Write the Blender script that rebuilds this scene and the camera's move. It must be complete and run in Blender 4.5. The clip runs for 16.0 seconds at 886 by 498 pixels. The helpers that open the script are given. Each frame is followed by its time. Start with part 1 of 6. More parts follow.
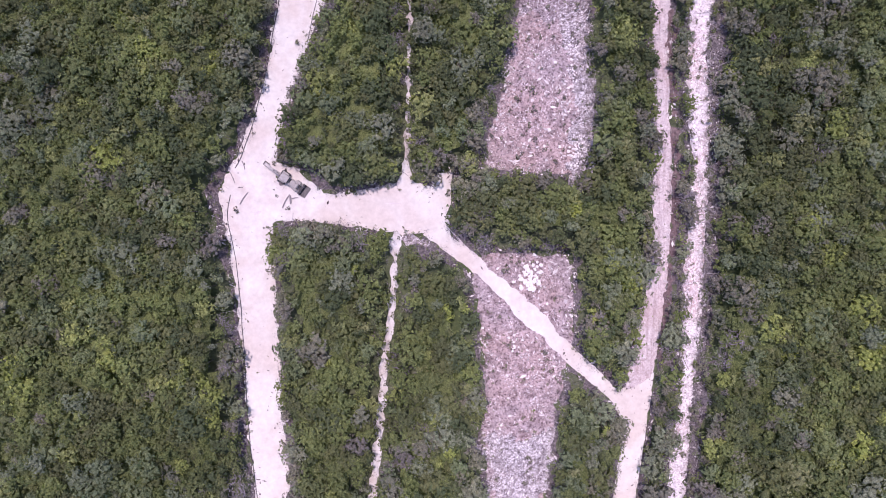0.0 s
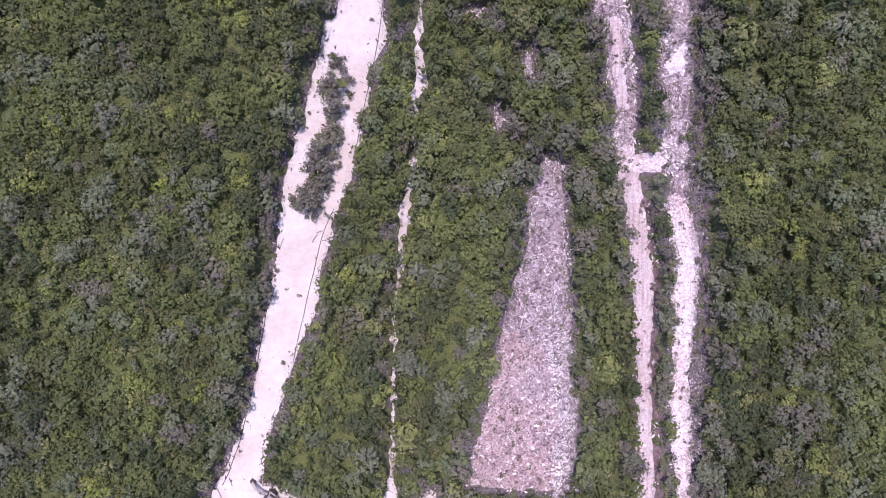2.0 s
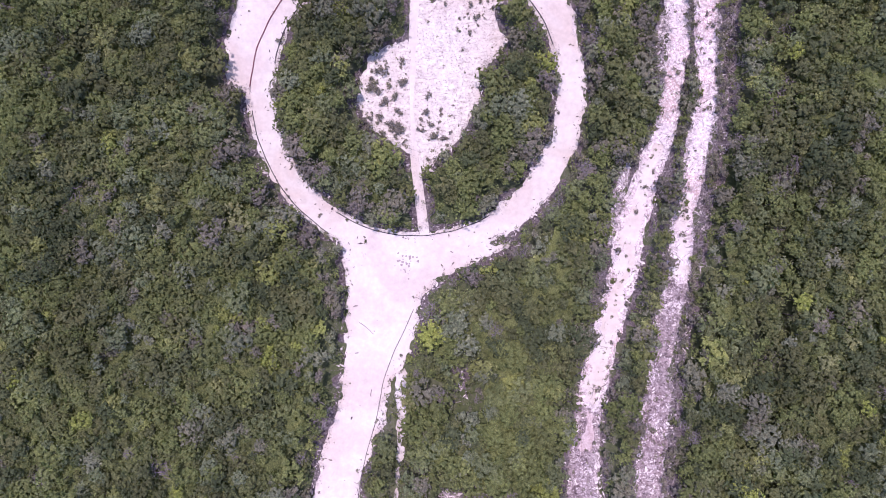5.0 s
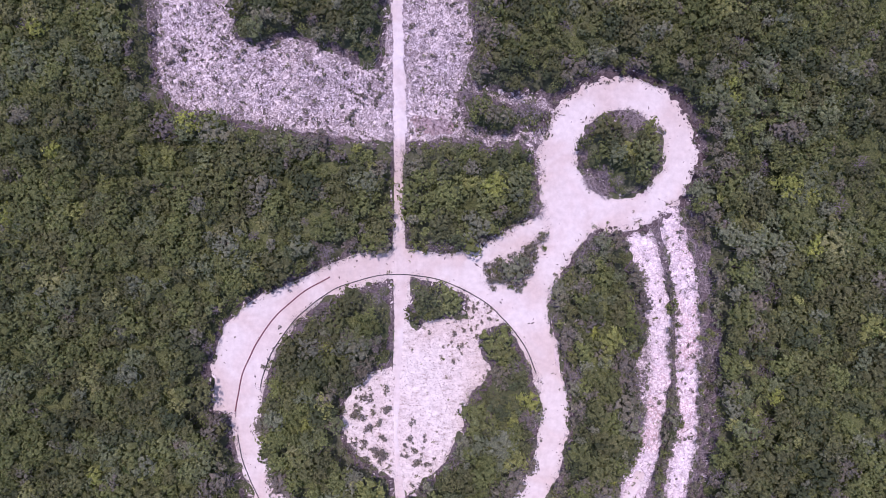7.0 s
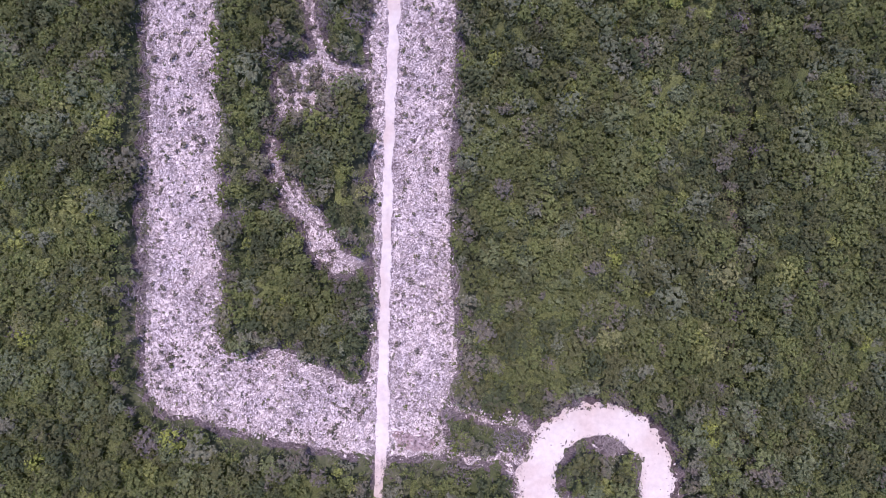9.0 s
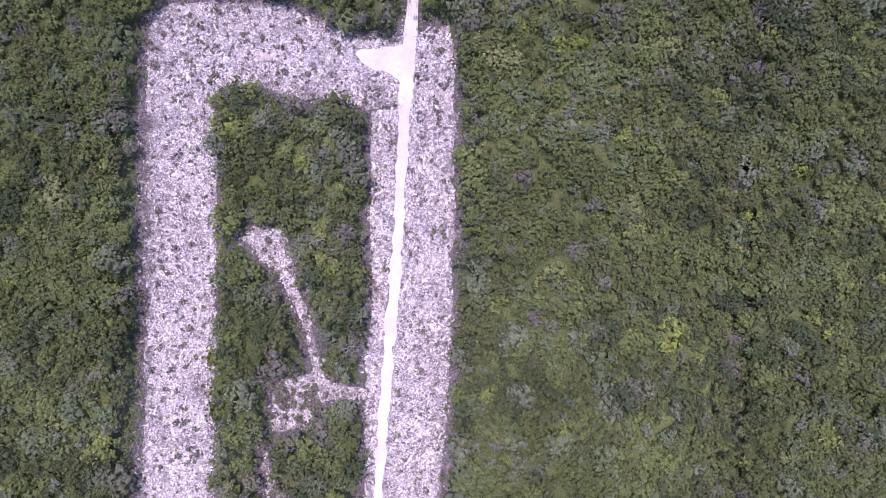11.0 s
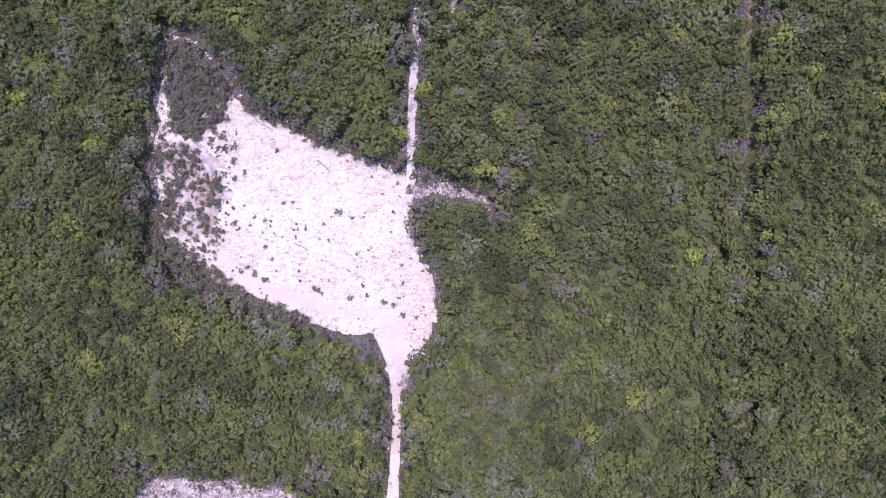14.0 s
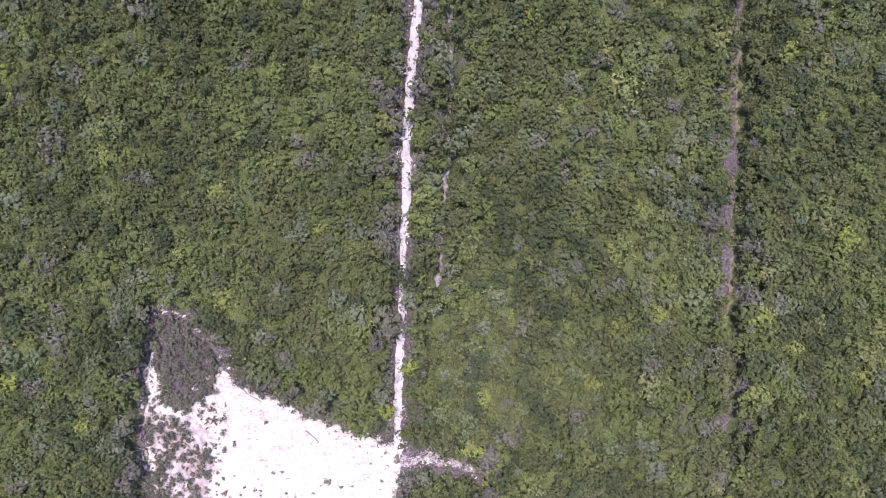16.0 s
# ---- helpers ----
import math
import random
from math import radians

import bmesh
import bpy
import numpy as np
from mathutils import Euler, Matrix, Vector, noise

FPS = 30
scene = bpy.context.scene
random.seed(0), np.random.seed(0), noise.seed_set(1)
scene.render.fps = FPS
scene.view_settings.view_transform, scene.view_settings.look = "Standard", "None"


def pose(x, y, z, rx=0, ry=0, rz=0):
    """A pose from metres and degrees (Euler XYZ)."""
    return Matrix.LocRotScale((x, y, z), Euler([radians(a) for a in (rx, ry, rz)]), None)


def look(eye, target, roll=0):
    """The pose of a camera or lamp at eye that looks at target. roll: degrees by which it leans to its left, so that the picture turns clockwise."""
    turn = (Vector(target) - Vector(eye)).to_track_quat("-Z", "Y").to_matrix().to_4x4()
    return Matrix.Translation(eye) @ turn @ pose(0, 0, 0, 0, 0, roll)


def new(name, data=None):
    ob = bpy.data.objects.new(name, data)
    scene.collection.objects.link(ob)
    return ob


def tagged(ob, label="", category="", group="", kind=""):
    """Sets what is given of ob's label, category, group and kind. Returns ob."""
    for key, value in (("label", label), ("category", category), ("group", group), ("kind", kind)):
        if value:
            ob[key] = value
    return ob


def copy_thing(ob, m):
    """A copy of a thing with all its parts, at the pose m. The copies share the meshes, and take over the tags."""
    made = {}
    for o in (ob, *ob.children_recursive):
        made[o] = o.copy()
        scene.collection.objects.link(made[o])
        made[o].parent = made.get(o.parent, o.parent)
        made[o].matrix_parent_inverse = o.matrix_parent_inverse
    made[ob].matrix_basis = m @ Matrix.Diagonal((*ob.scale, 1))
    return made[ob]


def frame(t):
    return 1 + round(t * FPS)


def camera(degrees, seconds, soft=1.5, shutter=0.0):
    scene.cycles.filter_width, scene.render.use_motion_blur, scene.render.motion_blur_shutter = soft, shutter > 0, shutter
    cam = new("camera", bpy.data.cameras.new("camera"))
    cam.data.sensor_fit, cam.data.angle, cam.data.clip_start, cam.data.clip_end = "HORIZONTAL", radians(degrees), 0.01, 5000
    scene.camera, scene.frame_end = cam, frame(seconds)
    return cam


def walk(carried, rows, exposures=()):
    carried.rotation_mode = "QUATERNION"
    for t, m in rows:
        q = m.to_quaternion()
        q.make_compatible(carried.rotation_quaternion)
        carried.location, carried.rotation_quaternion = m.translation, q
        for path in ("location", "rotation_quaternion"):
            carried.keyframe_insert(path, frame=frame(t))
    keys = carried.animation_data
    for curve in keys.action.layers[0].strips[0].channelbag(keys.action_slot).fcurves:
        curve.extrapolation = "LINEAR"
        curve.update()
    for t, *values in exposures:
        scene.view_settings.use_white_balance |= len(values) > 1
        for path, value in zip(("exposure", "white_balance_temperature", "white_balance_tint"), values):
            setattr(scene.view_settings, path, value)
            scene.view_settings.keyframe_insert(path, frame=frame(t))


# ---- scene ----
cam = camera(61.5, 16.0, soft=1.0)
walk(cam, [
    (0.0, pose(0.00, 0.00, 140.00, -1.09, 0.61, -0.00)),
    (0.5, pose(0.90, 15.20, 140.00, -1.17, 0.68, -0.04)),
    (1.0, pose(1.85, 30.66, 140.02, -1.24, 0.74, -0.09)),
    (1.5, pose(2.78, 45.61, 140.02, -1.33, 0.81, -0.13)),
    (2.0, pose(3.65, 60.74, 139.99, -1.40, 0.87, -0.16)),
    (2.5, pose(4.57, 75.74, 139.87, -1.46, 0.92, -0.19)),
    (3.0, pose(5.44, 91.03, 139.86, -1.50, 0.96, -0.24)),
    (3.5, pose(6.37, 105.93, 139.98, -1.52, 0.98, -0.31)),
    (4.0, pose(7.44, 121.01, 140.14, -1.51, 0.97, -0.37)),
    (4.5, pose(8.32, 136.14, 140.26, -1.47, 0.96, -0.42)),
    (5.0, pose(9.00, 151.27, 140.36, -1.40, 0.95, -0.51)),
    (5.5, pose(9.59, 166.45, 140.41, -1.31, 0.94, -0.58)),
    (6.0, pose(10.28, 181.70, 140.41, -1.25, 0.93, -0.57)),
    (6.5, pose(11.25, 196.93, 140.36, -1.23, 0.90, -0.48)),
    (7.0, pose(12.29, 212.39, 140.26, -1.25, 0.87, -0.28)),
    (7.5, pose(13.08, 227.52, 140.21, -1.31, 0.83, 0.24)),
    (8.0, pose(13.66, 242.91, 140.17, -1.39, 0.81, 0.73)),
    (8.5, pose(14.01, 257.86, 140.16, -1.47, 0.80, 1.31)),
    (9.0, pose(14.24, 273.04, 140.19, -1.51, 0.80, 2.14)),
    (9.5, pose(14.12, 288.11, 140.20, -1.51, 0.83, 2.83)),
    (10.0, pose(13.76, 303.12, 140.22, -1.46, 0.85, 3.42)),
    (10.5, pose(13.17, 318.11, 140.22, -1.37, 0.89, 3.85)),
    (11.0, pose(12.52, 333.15, 140.15, -1.29, 0.94, 4.15)),
    (11.5, pose(12.06, 348.23, 140.04, -1.24, 0.98, 4.37)),
    (12.0, pose(11.42, 363.49, 139.87, -1.22, 1.04, 4.49)),
    (12.5, pose(10.91, 378.48, 139.73, -1.23, 1.07, 4.56)),
    (13.0, pose(10.39, 393.80, 139.74, -1.27, 1.09, 4.59)),
    (13.5, pose(9.89, 408.64, 139.83, -1.33, 1.06, 4.64)),
    (14.0, pose(9.33, 423.92, 139.79, -1.39, 1.00, 4.68)),
    (14.5, pose(8.68, 438.78, 139.64, -1.45, 0.92, 4.61)),
    (15.0, pose(7.98, 453.93, 139.65, -1.53, 0.84, 4.48)),
    (15.5, pose(7.33, 467.63, 139.88, -1.66, 0.78, 4.23)),
    (15.7, pose(7.25, 471.41, 139.99, -1.72, 0.75, 4.13)),
    (15.9, pose(7.29, 474.55, 140.11, -1.79, 0.72, 4.04)),
    (16.0, pose(7.31, 475.88, 140.17, -1.82, 0.71, 3.99)),
], exposures=[(0.0, 1.01, 6090, 38), (1.0, 1.00, 6090, 40), (2.5, 1.08, 6090, 40), (4.2, 1.08, 6070, 41), (6.4, 0.83, 6010, 47), (7.5, 0.68, 6010, 47), (8.2, 0.74, 6040, 45), (9.0, 0.85, 6040, 42), (11.4, 1.16, 5870, 41), (12.2, 1.14, 5870, 41), (13.0, 1.06, 5990, 40), (14.0, 1.10, 5990, 41), (14.5, 0.91, 5990, 41), (15.0, 0.82, 5990, 41), (15.5, 0.99, 6150, 37), (16.0, 1.35, 6130, 32)])

# ---- world and sun ----
SUN_DIR = Vector((-0.065, 0.225, 1.0)).normalized()
world = bpy.data.worlds.new("world")
scene.world = world
world.use_nodes = True
wn = world.node_tree.nodes
sky = wn.new("ShaderNodeTexSky")
sky.sky_type, sky.sun_disc = "NISHITA", False
sky.sun_elevation = math.asin(SUN_DIR.z)
sky.sun_rotation = math.atan2(SUN_DIR.x, SUN_DIR.y)
world.node_tree.links.new(sky.outputs[0], wn["Background"].inputs[0])
wn["Background"].inputs[1].default_value = 0.15
sun = new("sun", bpy.data.lights.new("sun", "SUN"))
sun.data.energy, sun.data.angle, sun.data.color = 2.05, radians(0.53), (1.0, 0.96, 0.91)
sun.matrix_world = look((0, 200, 300), Vector((0, 200, 300)) - SUN_DIR)


# ---- materials ----
def mat(name, rough=0.9):
    m = bpy.data.materials.new(name)
    m.use_nodes = True
    b = m.node_tree.nodes["Principled BSDF"]
    b.inputs["Roughness"].default_value = rough
    b.inputs["Specular IOR Level"].default_value = 0.04
    b.inputs["Diffuse Roughness"].default_value = 1.0
    return m, m.node_tree, b


def ramp(nt, fac, stops, interp="LINEAR"):
    r = nt.nodes.new("ShaderNodeValToRGB")
    r.color_ramp.interpolation = interp
    els = r.color_ramp.elements
    els[0].position, els[0].color = stops[0][0], (*stops[0][1], 1)
    els[1].position, els[1].color = stops[-1][0], (*stops[-1][1], 1)
    for p, c in stops[1:-1]:
        e = els.new(p)
        e.color = (*c, 1)
    nt.links.new(fac, r.inputs[0])
    return r.outputs[0]


def noise_tex(nt, scale, detail=4.0, rough=0.6, vec=None, dist=0.0):
    n = nt.nodes.new("ShaderNodeTexNoise")
    n.inputs["Scale"].default_value, n.inputs["Detail"].default_value = scale, detail
    n.inputs["Roughness"].default_value, n.inputs["Distortion"].default_value = rough, dist
    if vec is None:
        vec = nt.nodes.new("ShaderNodeTexCoord").outputs["Object"]
    nt.links.new(vec, n.inputs["Vector"])
    return n.outputs[0]


def mix(nt, fac, a, b, blend="MIX"):
    n = nt.nodes.new("ShaderNodeMix")
    n.data_type, n.blend_type = "RGBA", blend
    for sock, v in ((n.inputs[0], fac), (n.inputs[6], a), (n.inputs[7], b)):
        if isinstance(v, (int, float)):
            sock.default_value = v
        elif isinstance(v, tuple):
            sock.default_value = (*v, 1)
        else:
            nt.links.new(v, sock)
    return n.outputs[2]


def bump(nt, b, height, strength, dist):
    n = nt.nodes.new("ShaderNodeBump")
    n.inputs["Strength"].default_value, n.inputs["Distance"].default_value = strength, dist
    nt.links.new(height, n.inputs["Height"])
    nt.links.new(n.outputs[0], b.inputs["Normal"])


def ground_mat(name, stops, patch, patch_scale, fine_scale, bump_d=0.05, scrape_shade=False):
    """Soil: broad stains, a middle scale and grit, with fine relief."""
    m, nt, b = mat(name, 0.95)
    base = ramp(nt, noise_tex(nt, fine_scale, 6.0, 0.7), stops)
    stain = ramp(nt, noise_tex(nt, patch_scale, 3.0, 0.55, dist=0.6), [(0.42, (0, 0, 0)), (0.62, (1, 1, 1))])
    col = mix(nt, stain, base, mix(nt, 1.0, base, patch, "MULTIPLY"))
    if scrape_shade:
        # grit and scrape marks, with the relief's shading put into the colour
        specks = ramp(nt, noise_tex(nt, 2.6, 5.0, 0.8), [(0.36, (0.42, 0.38, 0.38)), (0.45, (1, 1, 1)), (0.6, (1.05, 1.05, 1.05))])
        swell_shade = ramp(nt, noise_tex(nt, 0.5, 4.0, 0.7, dist=0.8), [(0.36, (0.88, 0.85, 0.84)), (0.5, (1, 1, 1))])
        way = nt.nodes.new("ShaderNodeMapping")
        way.inputs["Rotation"].default_value, way.inputs["Scale"].default_value = (0, 0, 0.22), (0.55, 2.0, 1.0)
        nt.links.new(nt.nodes.new("ShaderNodeTexCoord").outputs["Object"], way.inputs["Vector"])
        lines = ramp(nt, noise_tex(nt, 1.0, 5.0, 0.75, way.outputs[0], 1.2), [(0.34, (0.66, 0.61, 0.58)), (0.45, (0.98, 0.98, 0.97)), (0.6, (1.05, 1.05, 1.05))])
        col = mix(nt, 1.0, mix(nt, 1.0, mix(nt, 1.0, col, specks, "MULTIPLY"), swell_shade, "MULTIPLY"), lines, "MULTIPLY")
    nt.links.new(col, b.inputs["Base Color"])
    bump(nt, b, noise_tex(nt, fine_scale * 1.7, 5.0, 0.7), 0.6, bump_d)
    return m


def rubble_mat(name, soil, stone, share, patch, dirt=1.0):
    """Scraped soil full of stones, too small to be laid one by one, in patches of more and fewer."""
    m, nt, b = mat(name, 0.95)
    co = nt.nodes.new("ShaderNodeTexCoord").outputs["Object"]
    base = ramp(nt, noise_tex(nt, 1.6, 6.0, 0.75, co), soil)
    base = mix(nt, ramp(nt, noise_tex(nt, 0.07, 3.0, 0.6, co, 0.8), [(0.4, (0, 0, 0)), (0.62, (1, 1, 1))]), base, mix(nt, 1.0, base, patch, "MULTIPLY"))
    many = noise_tex(nt, 0.22, 3.0, 0.6, co, 0.5)
    col = base
    wob = nt.nodes.new("ShaderNodeVectorMath")
    wob.operation = "MULTIPLY_ADD"
    wn2 = nt.nodes.new("ShaderNodeTexNoise")
    wn2.inputs["Scale"].default_value, wn2.inputs["Detail"].default_value = 3.0, 2.0
    nt.links.new(co, wn2.inputs["Vector"])
    nt.links.new(wn2.outputs["Color"], wob.inputs[0])
    wob.inputs[1].default_value = (0.35, 0.35, 0.35)
    nt.links.new(co, wob.inputs[2])
    for scale, weight in ((3.3, 0.5), (5.6, 0.9)):
        v = nt.nodes.new("ShaderNodeTexVoronoi")
        v.inputs["Scale"].default_value = scale
        nt.links.new(wob.outputs[0], v.inputs["Vector"])
        rgb = nt.nodes.new("ShaderNodeSeparateColor")
        nt.links.new(v.outputs["Color"], rgb.inputs[0])
        add = nt.nodes.new("ShaderNodeMath")
        add.operation = "MULTIPLY_ADD"
        nt.links.new(many, add.inputs[0])
        add.inputs[1].default_value = 1.1 * weight
        nt.links.new(rgb.outputs[0], add.inputs[2])
        sel = ramp(nt, add.outputs[0], [(0.0, (0, 0, 0)), (min(1.0, (1.55 - share) / 2), (0, 0, 0)), (min(1.0, (1.62 - share) / 2), (1, 1, 1)), (1.0, (1, 1, 1))])
        half = nt.nodes.new("ShaderNodeMath")
        half.operation = "MULTIPLY"
        half.inputs[1].default_value = 0.5
        nt.links.new(add.outputs[0], half.inputs[0])
        nt.links.new(half.outputs[0], sel.node.inputs[0])
        round_off = ramp(nt, v.outputs["Distance"], [(0.42, (1, 1, 1)), (0.62, (0, 0, 0))])
        sel = mix(nt, 1.0, sel, round_off, "MULTIPLY")
        col = mix(nt, sel, col, ramp(nt, rgb.outputs[1], stone))
    dark = ramp(nt, noise_tex(nt, 2.3, 4.0, 0.7, co), [(0.52, (1, 1, 1)), (0.61, tuple(1 - dirt * (1 - v) for v in (0.38, 0.345, 0.36)))])
    col = mix(nt, 1.0, col, ramp(nt, noise_tex(nt, 0.65, 5.0, 0.75, co, 0.6), [(0.38, tuple(1 - dirt * (1 - v) for v in (0.56, 0.53, 0.55))), (0.52, (0.98, 0.98, 0.98)), (0.66, (1.18, 1.18, 1.18))]), "MULTIPLY")
    nt.links.new(mix(nt, 1.0, col, dark, "MULTIPLY"), b.inputs["Base Color"])
    bump(nt, b, noise_tex(nt, 3.0, 5.0, 0.7, co), 0.8, 0.15)
    return m


M_FLOOR = ground_mat("forest_floor", [(0.3, (0.062, 0.075, 0.04)), (0.7, (0.15, 0.155, 0.088))], (0.75, 0.85, 0.65), 0.05, 1.2)
M_ROAD = ground_mat("white_limestone_dirt", [(0.25, (0.53, 0.485, 0.435)), (0.75, (0.68, 0.64, 0.58))], (0.92, 0.86, 0.83), 0.11, 0.9, 0.03)
M_PATH = ground_mat("trodden_path", [(0.25, (0.49, 0.45, 0.415)), (0.75, (0.71, 0.675, 0.64))], (0.85, 0.8, 0.75), 0.2, 1.2)
M_PINK = rubble_mat("red_stony_soil", [(0.3, (0.29, 0.205, 0.186)), (0.55, (0.42, 0.31, 0.284)), (0.75, (0.56, 0.455, 0.425))], [(0.0, (0.52, 0.42, 0.395)), (1.0, (0.84, 0.77, 0.735))], 0.17, (0.92, 1.0, 1.06))


def track_mat(name, stops, patch):
    """Bulldozed earth, streaked along the track by blade and wheels."""
    m, nt, b = mat(name, 0.95)
    co = nt.nodes.new("ShaderNodeTexCoord").outputs["Object"]
    long = nt.nodes.new("ShaderNodeMapping")
    long.inputs["Scale"].default_value = (1.5, 0.10, 1.0)
    nt.links.new(co, long.inputs["Vector"])
    base = ramp(nt, noise_tex(nt, 1.3, 6.0, 0.75, co), stops)
    base = mix(nt, ramp(nt, noise_tex(nt, 0.09, 3.0, 0.6, co, 0.6), [(0.40, (0, 0, 0)), (0.6, (1, 1, 1))]), base, mix(nt, 1.0, base, patch, "MULTIPLY"))
    streak = ramp(nt, noise_tex(nt, 1.0, 4.0, 0.65, long.outputs[0], 0.3), [(0.38, (0.84, 0.80, 0.80)), (0.5, (1, 1, 1)), (0.64, (1.10, 1.11, 1.11))])
    col = mix(nt, 1.0, base, streak, "MULTIPLY")
    grit = ramp(nt, noise_tex(nt, 3.2, 4.0, 0.7, co), [(0.40, (0.82, 0.79, 0.79)), (0.5, (1, 1, 1)), (0.62, (1.12, 1.13, 1.13))])
    nt.links.new(mix(nt, 1.0, col, grit, "MULTIPLY"), b.inputs["Base Color"])
    bump(nt, b, noise_tex(nt, 2.6, 5.0, 0.7, co), 0.8, 0.12)
    return m


M_EARTH = track_mat("pink_track_earth", [(0.3, (0.40, 0.315, 0.292)), (0.55, (0.49, 0.395, 0.37)), (0.75, (0.60, 0.51, 0.48))], (1.1, 1.18, 1.2))
M_TRODDEN = ground_mat("overgrown_path_dirt", [(0.3, (0.24, 0.212, 0.203)), (0.7, (0.50, 0.46, 0.445))], (0.7, 0.68, 0.66), 0.15, 1.4, 0.08)
M_LITTER = ground_mat("grey_litter", [(0.35, (0.05, 0.042, 0.042)), (0.55, (0.17, 0.142, 0.138)), (0.72, (0.38, 0.33, 0.31))], (0.8, 0.75, 0.75), 0.3, 2.2, 0.15)
M_GRASS = ground_mat("dry_grass", [(0.3, (0.14, 0.12, 0.07)), (0.7, (0.30, 0.27, 0.17))], (0.8, 0.9, 0.7), 0.2, 1.2)
M_RUBBLE = rubble_mat("crushed_limestone", [(0.3, (0.17, 0.14, 0.134)), (0.5, (0.33, 0.285, 0.27)), (0.72, (0.57, 0.51, 0.48))], [(0.0, (0.48, 0.425, 0.41)), (1.0, (0.80, 0.755, 0.725))], 0.56, (0.86, 0.80, 0.79))
M_CRUSH = rubble_mat("white_crushed_stone", [(0.3, (0.46, 0.405, 0.385)), (0.5, (0.63, 0.57, 0.545)), (0.72, (0.77, 0.71, 0.68))], [(0.0, (0.64, 0.54, 0.53)), (1.0, (0.84, 0.80, 0.78))], 0.62, (0.80, 0.66, 0.63), 0.5)
M_CHALK = ground_mat("bare_white_marl", [(0.3, (0.42, 0.378, 0.335)), (0.45, (0.585, 0.54, 0.48)), (0.7, (0.695, 0.655, 0.59))], (0.93, 0.89, 0.87), 0.06, 0.9, 0.3, scrape_shade=True)
M_BROWN = rubble_mat("brown_stony_spoil", [(0.3, (0.20, 0.165, 0.16)), (0.5, (0.31, 0.255, 0.248)), (0.72, (0.45, 0.385, 0.372))], [(0.0, (0.46, 0.39, 0.375)), (1.0, (0.84, 0.79, 0.765))], 0.34, (0.94, 0.88, 0.88))
M_MARL_TRACK = ground_mat("wheel_worn_marl", [(0.25, (0.48, 0.425, 0.39)), (0.75, (0.62, 0.56, 0.52))], (0.96, 0.93, 0.92), 0.3, 1.1, 0.03)
M_OVERGROWN = ground_mat("overgrown_marl", [(0.3, (0.27, 0.225, 0.205)), (0.5, (0.46, 0.40, 0.37)), (0.7, (0.66, 0.61, 0.57))], (0.8, 0.7, 0.66), 0.2, 0.8, 0.1)
M_BANK = ground_mat("shadowed_red_earth_bank", [(0.3, (0.085, 0.055, 0.054)), (0.7, (0.27, 0.19, 0.178))], (0.8, 0.75, 0.75), 0.3, 1.6, 0.12)
# brown spoil, its colour lowered to hold the shade of overhanging trees
M_SPOIL = ground_mat("shade_darkened_brown_spoil", [(0.3, (0.045, 0.034, 0.034)), (0.55, (0.125, 0.098, 0.095)), (0.75, (0.26, 0.22, 0.21))], (0.8, 0.75, 0.75), 0.3, 2.0, 0.15)
M_PALE = ground_mat("pale_path_dirt", [(0.25, (0.50, 0.472, 0.455)), (0.75, (0.68, 0.655, 0.64))], (0.9, 0.87, 0.86), 0.2, 1.2)
M_RUT = ground_mat("wheel_worn_dirt", [(0.25, (0.50, 0.43, 0.40)), (0.75, (0.66, 0.59, 0.555))], (0.95, 0.9, 0.88), 0.3, 1.1, 0.03)


def stone_mat():
    m, nt, b = mat("limestone", 0.9)
    g = nt.nodes.new("ShaderNodeNewGeometry")
    base = ramp(nt, g.outputs["Random Per Island"], [(0.0, (0.34, 0.29, 0.275)), (0.35, (0.56, 0.505, 0.48)), (1.0, (0.79, 0.745, 0.71))])
    nt.links.new(mix(nt, noise_tex(nt, 3.0), base, mix(nt, 1.0, base, (0.75, 0.72, 0.7), "MULTIPLY")), b.inputs["Base Color"])
    bump(nt, b, noise_tex(nt, 5.0), 0.5, 0.06)
    return m


# crown hues, from dark green over olive and yellow-green to grey
LEAF_STOPS = [(0.0, (0.103, 0.128, 0.070)), (0.2, (0.154, 0.164, 0.082)), (0.42, (0.173, 0.205, 0.083)), (0.6, (0.204, 0.233, 0.095)),
              (0.74, (0.181, 0.215, 0.129)), (0.84, (0.225, 0.248, 0.175)), (0.90, (0.221, 0.214, 0.167)), (0.96, (0.210, 0.187, 0.180)), (1.0, (0.294, 0.334, 0.095))]


